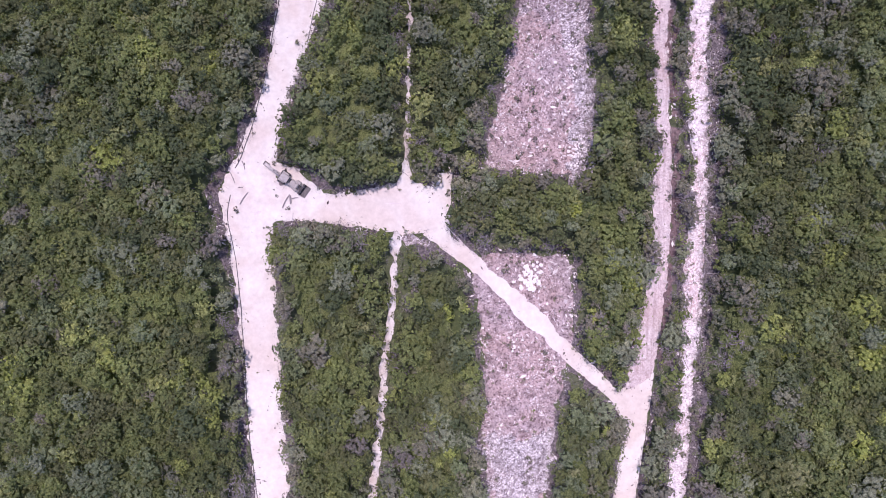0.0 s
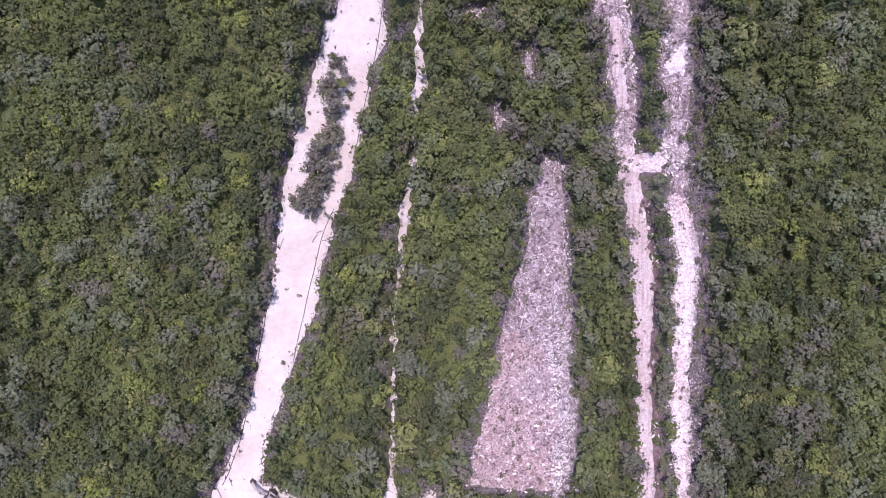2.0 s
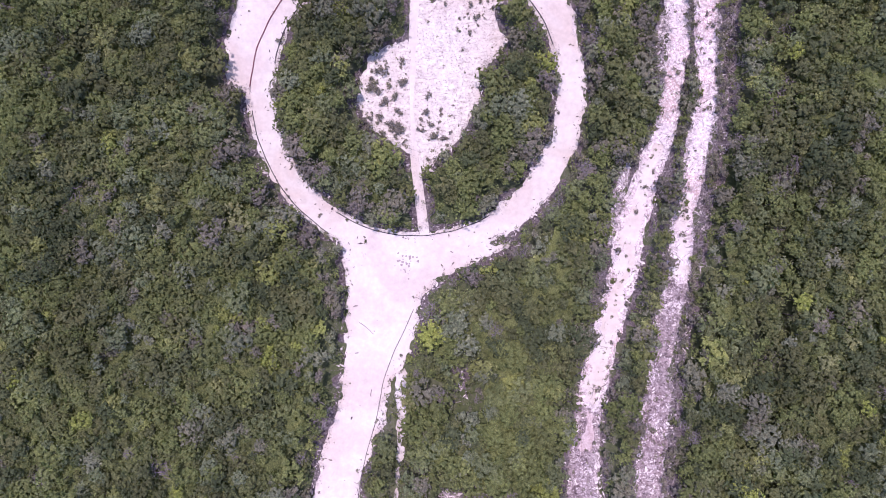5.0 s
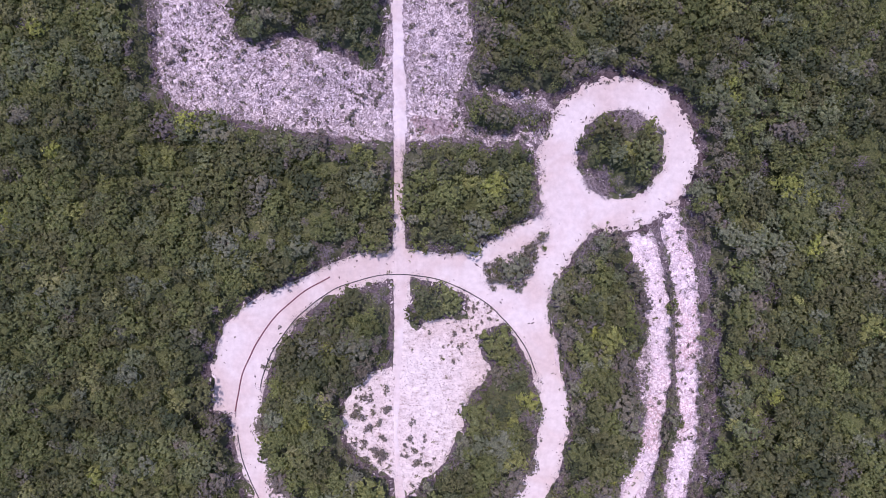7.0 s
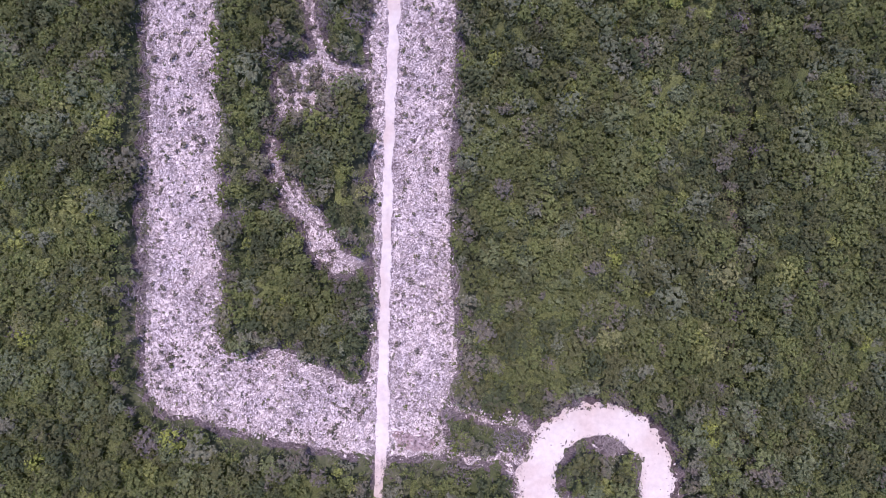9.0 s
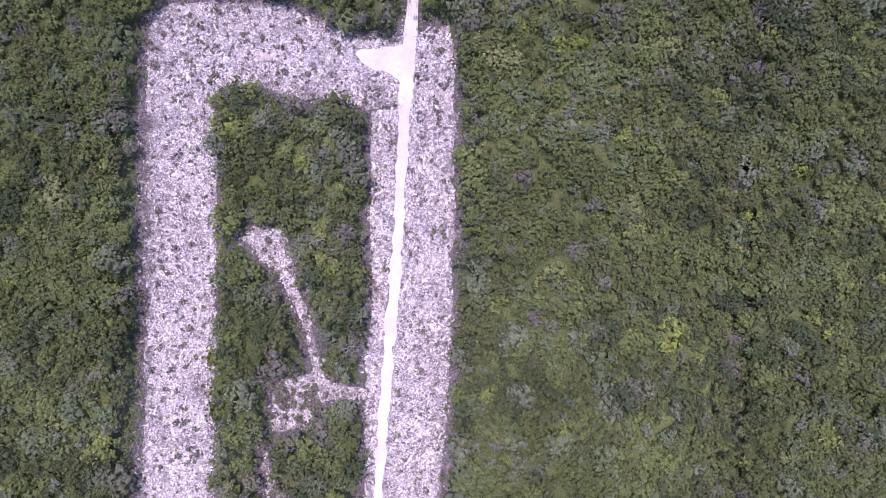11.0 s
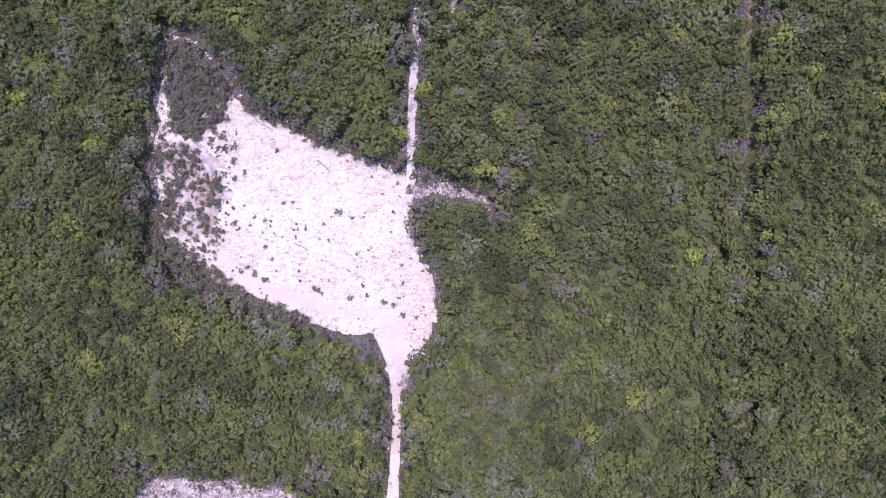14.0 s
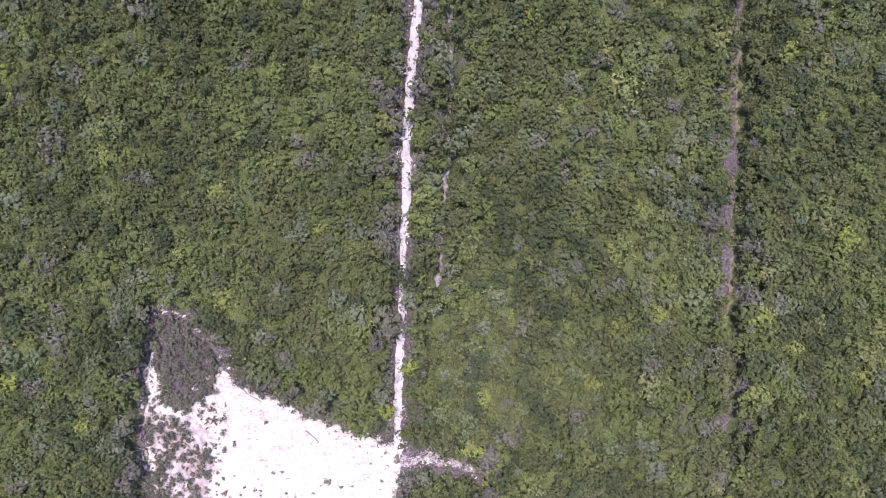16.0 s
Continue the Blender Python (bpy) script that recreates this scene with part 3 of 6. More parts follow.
u_north = area([(-47.9, 369.8), (-44, 372.2), (-33.3, 373.5), (-22.6, 373.2), (-11.7, 369.7), (-7.3, 367.9), (0.6, 369), (1.2, 356.4), (-5.8, 354.8), (-10.8, 356.7), (-19.3, 355.9), (-26.9, 358.3), (-34.1, 356.9), (-47, 352)])
u_east = area([(0.7, 229.3), (14.8, 230.4), (13, 237.9), (14.5, 241.2), (16.2, 247.7), (14.1, 264.7), (13.2, 285.8), (13.5, 303.8), (12.1, 335.9), (10.3, 362.3), (8.9, 372), (3, 370), (0.6, 369), (1.2, 356),
               (-4.8, 354.8), (-3.8, 334.6), (-2.1, 318.7), (-2.8, 306.8), (-1.7, 296), (-0.8, 274.9), (0.1, 253.6), (-1.1, 243.9)])
GLADES = union(strip([(6.2, 101.5, 2.2), (8.6, 101, 1.6)]), strip([(17.3, 94.5, 1.2), (17.6, 90.5, 1.8)]), strip([(9.8, 120, 0.8), (9.9, 124.5, 1.0)]), strip([(11.5, 84, 0.8), (12, 80.5, 1.4)]), strip([(-7.5, -0.6, 1.6), (-4.5, -1.8, 1.2)]))
glade_south = union(area([(-20.5, 290.2), (-19.3, 286.2), (-17.8, 282.0), (-13.6, 279.0), (-11.7, 275.9), (-8.6, 270.7), (-11.7, 268.4), (-14.4, 273.6), (-17.1, 276.2), (-20.0, 281.4), (-20.9, 286.1)]),
                    strip([(-10.3, 269.7, 5.5), (-7.5, 265.9, 4.2), (-3.2, 265.8, 2.1)]))
glade_north = union(area([(-28.3, 329.2), (-24.8, 331.6), (-21.8, 332.3), (-19.3, 330.8), (-18.0, 327.0), (-16.8, 322.8), (-15.8, 319.7), (-14.5, 317.1), (-13.2, 313.4), (-14.7, 312.8), (-17.0, 317.4), (-18.8, 320.0), (-20.1, 322.6),
                          (-22.9, 324.5), (-25.2, 327.0)]), strip([(-14.0, 313.4, 1.0), (-13.0, 309.5, 1.6), (-11.6, 306, 2.2), (-11.4, 303.5, 3.0)]),
                    area([(-19.4, 293.2), (-20.0, 300.5), (-18.7, 302.8), (-13.8, 304.2), (-9.3, 303.7), (-7.1, 302.6), (-2.9, 302.5), (0.3, 303.1), (0.5, 300.0), (-3.9, 300.0), (-8.1, 300.1), (-9.7, 299.3), (-10.6, 296.8), (-13.2, 295.0), (-16.0, 293.4)]))

windrow_east = strip([(44.3, -56, 1.0), (46.7, -20, 1.3), (48.3, 0, 1.4), (48.6, 30, 1.5), (49.9, 55, 1.5), (47.9, 74, 1.4), (48.3, 100, 1.4), (50.2, 125, 1.4), (54.3, 147, 1.4), (57.0, 163, 2.0), (59.1, 175, 2.5), (59.4, 190, 2.7),
                      (59.0, 203, 2.2), (57.1, 214, 1.8)])

windrow_west = union(strip([(-43.9, 252, 1.0), (-44.0, 262, 1.7), (-44.0, 276, 1.3), (-44.4, 288, 0.7)]), strip([(-45.0, 310, 0.7), (-45.5, 324, 1.4), (-46.6, 340, 1.7), (-47.5, 352, 1.0)]))
digger_stand = strip([(-34.5, 13.2, 2.2), (-30, 11, 3.6), (-26.5, 8.2, 3.0)])

# islands of growth inside the clearings
ISLAND = area([(-19.4, 93.2), (-17.0, 93.2), (-16.0, 90.9), (-15.5, 87.7), (-16.5, 83.2), (-17.3, 81.5), (-17.4, 78.0), (-18.2, 76.6), (-18.0, 72.7), (-19.8, 68.8), (-20.8, 65.9), (-20.3, 63.8),
               (-23.0, 62.7), (-25.7, 64.8), (-26.9, 67.0), (-25.6, 69.1), (-23.2, 69.7), (-24.5, 72.2), (-22.6, 76.4), (-22.3, 78.3), (-20.1, 79.4), (-20.2, 82.2), (-21.5, 84.3), (-21.7, 86.9), (-20.4, 89.5)])
TRIANGLE = area([(18.2, 206.1), (20.2, 207.4), (22.8, 208.5), (26.5, 210.1), (28.8, 212.4), (30.2, 213.5), (29.6, 210.8), (27.5, 207.6), (26.5, 205.0), (25.4, 202.9), (23.8, 201.6), (21.7, 202.9), (19.6, 202.0), (18.5, 203.9)])
hedges = union(ISLAND, TRIANGLE, strip([(52.4, 205, 0.5), (53, 198, 1.0), (53.2, 186, 1.4), (53, 176, 1.8), (51, 168, 2.2)]))
scrub = area([(-47.8, 447.6), (-47.5, 452.9), (-45.4, 456.0), (-41.7, 454.4), (-38.0, 451.0), (-35.4, 448.6), (-34.9, 444.4), (-34.9, 442.0), (-37.7, 438.9), (-40.4, 436.3), (-43.2, 435.8), (-45.2, 438.8), (-46.3, 441.9), (-47.0, 444.0)])
scrub_fringe = union(strip([(-31, 444.2, 1.2), (-25, 441.8, 1.6), (-18, 438.8, 1.4), (-8, 435.7, 1.0)]), strip([(-46.5, 417.5, 3.5), (-40.5, 413.2, 5), (-35, 410.6, 3.4), (-28, 407.6, 2.2), (-18, 404.6, 1.4)]))

ROADS = union(main_road, cross_road, diagonal_road, ring_road, neck_road, small_ring, ring_yard, axis_path, apron, south_path, mid_path, north_path, marl_field)
STONY = union(pink_north, pink_south, track_pink, track_inner, track_outer, track_outer_far, track_spill, track_link, u_west, u_south, u_north, u_east, glade_south, glade_north, field_spur, stony_link, GLADES)


def open_ground(x, y):
    """Signed distance to all that is cleared of trees."""
    d = np.minimum(ROADS(x, y), STONY(x, y))
    d = np.minimum(d, np.minimum(np.minimum(east_cut(x, y) + np.where(y < 430, 1.4, 0.6), east_path(x, y) + 0.2), faint_path(x, y) + 0.1))
    d = np.minimum(d, np.minimum(windrow_east(x, y), np.minimum(windrow_west(x, y), digger_stand(x, y) - 0.3)))
    d = np.minimum(d, np.minimum(scrub_fringe(x, y) + 0.2, np.minimum(clearing_tip(x, y) - 0.6, np.minimum(brush_heaps(x, y), ring_spoil(x, y) + 0.6))))
    d = np.maximum(d, -hedges(x, y) - 0.4)
    return d


def lanes(x, y):
    """Signed distance to the narrow paths that the trees overhang."""
    return np.minimum(np.minimum(south_path(x, y), mid_path(x, y)), np.minimum(faint_path(x, y), np.minimum(east_cut(x, y), east_path(x, y))))


def bank(x, y):
    """Wider banks of brush and stones at the junction."""
    return sum(w * np.exp(-((x - cx) ** 2 + (y - cy) ** 2) / 30) for cx, cy, w in ((-45, 8, 1.4), (-43, 0, 0.7), (-25, 11, 1.0), (-8, -1.5, 0.8)))


def rim_width(x, y):
    """How far the tall trees stand back from the clearings."""
    return bank(x, y) + (1.1 * value_noise(x, y, 7, 33) - 0.15) * (1 - ((x > 30) & (y < 216))) * np.clip((lanes(x, y) - 2.0) / 2.0, 0, 1)


def rim_band(x, y):
    d = open_ground(x, y)
    return np.maximum(np.abs(d - 0.45 - 0.5 * bank(x, y)) - 0.6 - 0.5 * bank(x, y), 3.0 - lanes(x, y))


rim_band.box = (-60, -60, 64, 520)


# ---- meshes from arrays ----
def mesh_from(name, verts, tris, material, attr=None, smooth=False, normals=None):
    me = bpy.data.meshes.new(name)
    verts, tris = np.asarray(verts, np.float32), np.asarray(tris, np.int32)
    k = tris.shape[1]
    me.vertices.add(len(verts))
    me.vertices.foreach_set("co", verts.ravel())
    me.loops.add(tris.size)
    me.loops.foreach_set("vertex_index", tris.ravel())
    me.polygons.add(len(tris))
    me.polygons.foreach_set("loop_start", np.arange(0, tris.size, k, dtype=np.int32))
    if smooth:
        me.polygons.foreach_set("use_smooth", np.ones(len(tris), bool))
    if attr is not None:
        me.attributes.new("tone", "FLOAT", "POINT").data.foreach_set("value", np.asarray(attr, np.float32))
    if normals is not None:
        me.attributes.new("custom_normal", "FLOAT_VECTOR", "POINT").data.foreach_set("vector", np.asarray(normals, np.float32).ravel())
    me.update(calc_edges=True)
    me.materials.append(material)
    return me


def part(name, bm, material, parent, label=""):
    me = bpy.data.meshes.new(name)
    bm.to_mesh(me)
    bm.free()
    me.materials.append(material)
    ob = new(name, me)
    ob.parent = parent
    if label:
        ob["label"] = label
    return ob


def sheet(name, f, material, z, cell, ragged, label, category="road", rough_z=0.04, rag_scale=1.6):
    """A piece of ground laid out by its outline, with a ragged rim that runs into the forest floor."""
    x0, y0, x1, y1 = f.box
    xs, ys = np.arange(x0 - 1.5, x1 + 1.5 + cell, cell), np.arange(y0 - 1.5, y1 + 1.5 + cell, cell)
    gx, gy = np.meshgrid(xs, ys, indexing="ij")

    def g(x, y):
        n = (value_noise(x, y, rag_scale, 3) - 0.5) * 1.2 + (value_noise(x, y, rag_scale * 0.4, 4) - 0.5) * 0.6
        return f(x, y) + n * ragged
    s = g(gx, gy)
    ins = s < 0
    quad = ins[:-1, :-1] | ins[1:, :-1] | ins[:-1, 1:] | ins[1:, 1:]
    used = np.zeros_like(ins)
    for a in (slice(None, -1), slice(1, None)):
        for b in (slice(None, -1), slice(1, None)):
            used[a, b] |= quad
    px, py = gx.copy(), gy.copy()
    for _ in range(2):
        out = used & ~ins
        sx, sy = px[out], py[out]
        e = 0.1
        v = g(sx, sy)
        dx, dy = (g(sx + e, sy) - v) / e, (g(sx, sy + e) - v) / e
        m = np.maximum(np.hypot(dx, dy), 0.4) ** 2
        px[out], py[out] = sx - np.clip(v * dx / m, -cell, cell), sy - np.clip(v * dy / m, -cell, cell)
    depth = np.clip(-s / 0.8, 0, 1)
    pz = -0.05 + (z + 0.05) * depth + depth * rough_z * ((value_noise(gx, gy, 2.3, 5) - 0.5) * 2 + (value_noise(gx, gy, 0.9, 6) - 0.5))
    idx = np.full(ins.shape, -1)
    idx[used] = np.arange(used.sum())
    verts = np.stack([px[used], py[used], pz[used]], 1)
    q = np.argwhere(quad)
    i, j = q[:, 0], q[:, 1]
    faces = np.stack([idx[i, j], idx[i + 1, j], idx[i + 1, j + 1], idx[i, j + 1]], 1)
    return tagged(new(name, mesh_from(name, verts, faces, material, smooth=True)), label, category, kind="structure")


# ---- ground ----
gx, gy = np.meshgrid(np.concatenate([[-2500, -800, -300], np.arange(-140, 161, 4.0), [300, 800, 2500]]),
                     np.concatenate([[-2500, -800, -250], np.arange(-130, 611, 4.0), [760, 1200, 3000]]), indexing="ij")
gz = -0.05 - 0.22 * value_noise(gx, gy, 9, 1)
n0, n1 = gx.shape
ii, jj = np.meshgrid(np.arange(n0 - 1), np.arange(n1 - 1), indexing="ij")
k = (ii * n1 + jj).ravel()
tagged(new("ground", mesh_from("ground", np.stack([gx, gy, gz], -1).reshape(-1, 3), np.stack([k, k + n1, k + n1 + 1, k + 1], 1), M_FLOOR, smooth=True)),
       "dark leaf-littered forest floor under the scrub", "ground", kind="structure")

sheet("road_main", main_road, M_ROAD, 0.10, 0.5, 1.3, "wide white crushed-limestone dirt road")
sheet("road_cross", union(cross_road, digger_stand), M_ROAD, 0.13, 0.6, 0.9, "white dirt side road to a trampled yard")
sheet("road_diagonal", diagonal_road, M_ROAD, 0.16, 0.6, 0.5, "white dirt road slanting over a stony strip")
sheet("road_ring", ring_road, M_ROAD, 0.13, 0.5, 1.2, "white dirt roundabout road with pipes along it")
sheet("road_neck", neck_road, M_ROAD, 0.16, 0.5, 1.2, "white dirt road joining two roundabouts")
sheet("road_small_ring", small_ring, M_ROAD, 0.19, 0.5, 1.3, "small white dirt turning circle")
sheet("ground_ring_yard", ring_yard, M_CHALK, 0.10, 0.5, 1.4, "bare white clearing inside the roundabout", "ground", 0.06)
sheet("path_axis", axis_path, M_ROAD, 0.20, 0.35, 0.16, "straight narrow white dirt path", "path", 0.03)
sheet("path_apron", apron, M_ROAD, 0.22, 0.5, 0.5, "smooth white dirt apron beside the path", "path", 0.03)
sheet("path_south", south_path, M_PATH, 0.06, 0.35, 0.8, "narrow pale footpath through the scrub", "path", 0.03)
sheet("path_middle", mid_path, M_PATH, 0.06, 0.35, 0.8, "faint pale footpath through the scrub", "path", 0.03)
sheet("path_north", north_path, M_PALE, 0.06, 0.35, 0.9, "narrow pale path cut through the forest", "path", 0.03)
sheet("path_faint", faint_path, M_TRODDEN, 0.05, 0.35, 0.8, "faint overgrown path in the forest", "path", 0.03)
sheet("path_east_cut", east_cut, M_GRASS, 0.03, 0.35, 1.2, "thin overgrown survey line through the forest", "path", 0.03)
sheet("path_east_north", east_path, M_LITTER, 0.06, 0.35, 1.0, "faint grey overgrown track in the forest", "path", 0.03)
sheet("ground_windrow_west", windrow_west, M_LITTER, 0.16, 0.5, 2.4, "grey litter and brush pushed to the strip's rim", "ground", 0.1)
sheet("ground_windrow_east", windrow_east, M_LITTER, 0.04, 0.5, 2.6, "grey litter and brush pushed to the track's rim", "ground", 0.1)
sheet("ground_rim_litter", rim_band, M_LITTER, 0.02, 0.6, 1.9, "grey litter and brush between road and trees", "ground", 0.04)
sheet("path_stony_link", stony_link, M_RUBBLE, 0.10, 0.4, 2.0, "stony path from the strip to the turning circle", "path", 0.06)
sheet("ground_marl_field", marl_field, M_CHALK, 0.12, 0.5, 1.2, "dazzling white bare marl clearing", "ground", 0.2)
sheet("track_marl", strip([(0.6, 394, 3.0), (0.4, 399.5, 4.2), (-0.9, 404.5, 4.4), (-5, 407.2, 3.6), (-11.4, 407.6, 3.0), (-19.2, 408.6, 3.0), (-27.1, 410.4, 3.0), (-32.5, 413.6, 2.6), (-36, 417, 1.6)]), M_MARL_TRACK, 0.3, 0.4, 1.4,
      "smooth vehicle track over the white marl", "track", 0.04)
sheet("ground_overgrown_marl", overgrown, M_OVERGROWN, 0.24, 0.5, 3.4, "pinkish stony marl overgrown with low shrubs", "ground", 0.1)
sheet("ground_field_spur", field_spur, M_RUBBLE, 0.10, 0.5, 1.4, "stony spur beside the white clearing", "ground", 0.08)
sheet("ground_pink_north", pink_north, M_PINK, 0.05, 0.5, 1.5, "reddish stony strip scraped bare", "ground", 0.1)
sheet("ground_pink_south", pink_south, M_PINK, 0.05, 0.5, 1.5, "reddish stony strip scraped bare", "ground", 0.1)
sheet("ground_strip_stones", stretch(pink_north, 40, 90), M_BROWN, 0.12, 0.5, 1.2, "grey stony upper end of the reddish strip", "ground", 0.1)
sheet("ground_strip_rim", stretch(strip([(24.6, 11, 5), (24.4, 30, 5), (22.5, 40, 6), (22.0, 50, 4)]), 10, 52), M_RUBBLE, 0.14, 0.5, 2.6, "white stones along the reddish strip's rim", "ground", 0.1)
sheet("ground_strip_foot", stretch(pink_south, -80, -37), M_RUBBLE, 0.12, 0.5, 3.0, "white stony lower end of the reddish strip", "ground", 0.1)
sheet("track_pink", track_pink, M_EARTH, 0.12, 0.5, 1.4, "pinkish bulldozed earth track", "track", 0.06)
sheet("track_inner", track_inner, M_CRUSH, 0.08, 0.5, 1.6, "bulldozed track of crushed white stone", "track", 0.1)
sheet("track_outer", track_outer, M_CRUSH, 0.08, 0.5, 1.6, "bulldozed track of crushed white stone", "track", 0.1)
sheet("track_outer_far", track_outer_far, M_CRUSH, 0.10, 0.5, 1.6, "bulldozed track of crushed white stone", "track", 0.1)
sheet("track_outer_spoil", stretch(union(track_outer, track_outer_far), 66.5, 142), M_BROWN, 0.16, 0.5, 1.4, "brownish stony spoil along the bulldozed track", "track", 0.1)
sheet("track_outer_patch", stretch(union(track_outer, track_outer_far), 89, 95, 0.6), M_CRUSH, 0.22, 0.5, 1.8, "white crushed stone patch on the track", "track", 0.08)
# low earth bank; the shadow along its steep side is put into the colour
sheet("ground_track_bank", union(strip([(38.6, -25, 0.4), (39.7, -19.5, 1.3), (40.9, -11, 1.2), (41.5, -3.6, 1.4), (41.8, 4.9, 1.2), (42.0, 12.3, 1.4), (41.5, 22.8, 1.3), (41.1, 33.3, 1.1), (41.0, 41, 1.4)]),
                                strip([(41.6, 46, 1.2), (41.7, 51, 1.4), (40.3, 61.6, 1.5), (39.2, 69, 0.8)])), M_BANK, 0.2, 0.4, 1.8, "red earth bank beside the pink track, darkened with painted shadow", "ground", 0.1)
sheet("track_inner_spoil", stretch(track_inner, 76, 118), M_BROWN, 0.16, 0.5, 1.4, "brownish stony spoil along the bulldozed track", "track", 0.1)
sheet("track_inner_earth", stretch(track_inner, 83, 100, 0.9), M_EARTH, 0.19, 0.5, 1.2, "smooth pinkish earth in the bulldozed track", "track", 0.05)
sheet("track_inner_earth_far", stretch(track_inner, 109.5, 117.5, 0.9), M_EARTH, 0.19, 0.5, 1.2, "smooth pinkish earth in the bulldozed track", "track", 0.05)
sheet("track_inner_white", stretch(track_inner, 118, 168, 0.9), M_ROAD, 0.18, 0.5, 1.4, "smooth white crushed stone in the bulldozed track", "track", 0.05)
sheet("track_outer_white", stretch(track_outer_far, 142, 160, 0.9), M_ROAD, 0.2, 0.5, 1.4, "smooth white crushed stone in the bulldozed track", "track", 0.05)
sheet("ground_track_spill", track_spill, M_RUBBLE, 0.05, 0.45, 1.6, "stones and brush spilled beside the tracks", "ground", 0.1)
sheet("track_link", track_link, M_CRUSH, 0.14, 0.5, 1.4, "stony link between two bulldozed tracks", "track", 0.1)
sheet("ground_u_west", u_west, M_RUBBLE, 0.05, 0.5, 1.5, "cleared strip strewn with white stones and brush", "ground", 0.12)
sheet("ground_u_south", u_south, M_RUBBLE, 0.09, 0.5, 1.6, "cleared strip strewn with white stones and brush", "ground", 0.12)
sheet("ground_u_north", u_north, M_RUBBLE, 0.09, 0.5, 1.6, "cleared strip strewn with white stones and brush", "ground", 0.12)
sheet("ground_u_east", u_east, M_RUBBLE, 0.07, 0.5, 1.5, "cleared strip of stones along the path", "ground", 0.12)
sheet("ground_u_bare_patch", area([(-32.2, 365.8), (-29.2, 364.6), (-25.2, 365.0), (-21.9, 364.2), (-24.0, 362.3), (-30.4, 362.3)]), M_EARTH, 0.2, 0.4, 2.0, "bare pinkish patch in the stony strip", "ground", 0.06)
sheet("ground_u_red_foot", area([(4.0, 235.4), (8.4, 234.8), (12.6, 234.2), (13.8, 231.4), (11.6, 230.4), (4.3, 230.2)]), M_PINK, 0.22, 0.4, 2.2, "reddish soil at the foot of the stony strip", "ground", 0.08)
sheet("ground_small_glades", GLADES, M_RUBBLE, 0.05, 0.45, 1.6, "small stony gaps in the scrub", "ground", 0.08)
sheet("ground_glade_south", glade_south, M_RUBBLE, 0.05, 0.5, 1.8, "small stony glade among the trees", "ground", 0.08)
sheet("ground_glade_north", glade_north, M_RUBBLE, 0.05, 0.5, 1.8, "small stony glade among the trees", "ground", 0.08)


for rut_name, rut_line, rut_z in (
        ("road_rut_main", [(-33.6, -62), (-35.2, -41), (-36.2, -20), (-37.4, -5), (-37.2, 8), (-36, 16), (-33, 27), (-29.6, 40), (-26.6, 52), (-24.8, 60)], 0.155),
        ("road_rut_cross", [(-36.5, 3), (-30, 6), (-22, 4.8), (-10, 5.0), (-3, 2.6), (2, -2.8), (9, -9.5), (14, -15), (21, -21)], 0.21),
        ("road_rut_north", [(-16.5, 104), (-12, 112), (-8.5, 122), (-6, 132), (-4.5, 141), (-8, 148), (-18, 156)], 0.17),
        ("road_rut_neck", [(24, 158), (30.5, 172), (31, 185), (29.5, 196), (31, 207), (36, 215), (46, 216.5), (53, 222)], 0.24)):
    for side in (-0.95, 0.95):
        line = np.array(rut_line, float)
        d = np.gradient(line, axis=0)
        d /= np.linalg.norm(d, axis=1, keepdims=True)
        off = line + np.stack([d[:, 1], -d[:, 0]], 1) * side
        sheet(rut_name, strip([(x, y, 0.55) for x, y in off]), M_RUT, rut_z, 0.3, 0.7, "faint wheel rut worn into the white dirt", "rut", 0.02, 3.0)


# ---- plants ----
def unit(v):
    return v / np.maximum(np.linalg.norm(v, axis=-1, keepdims=True), 1e-9)


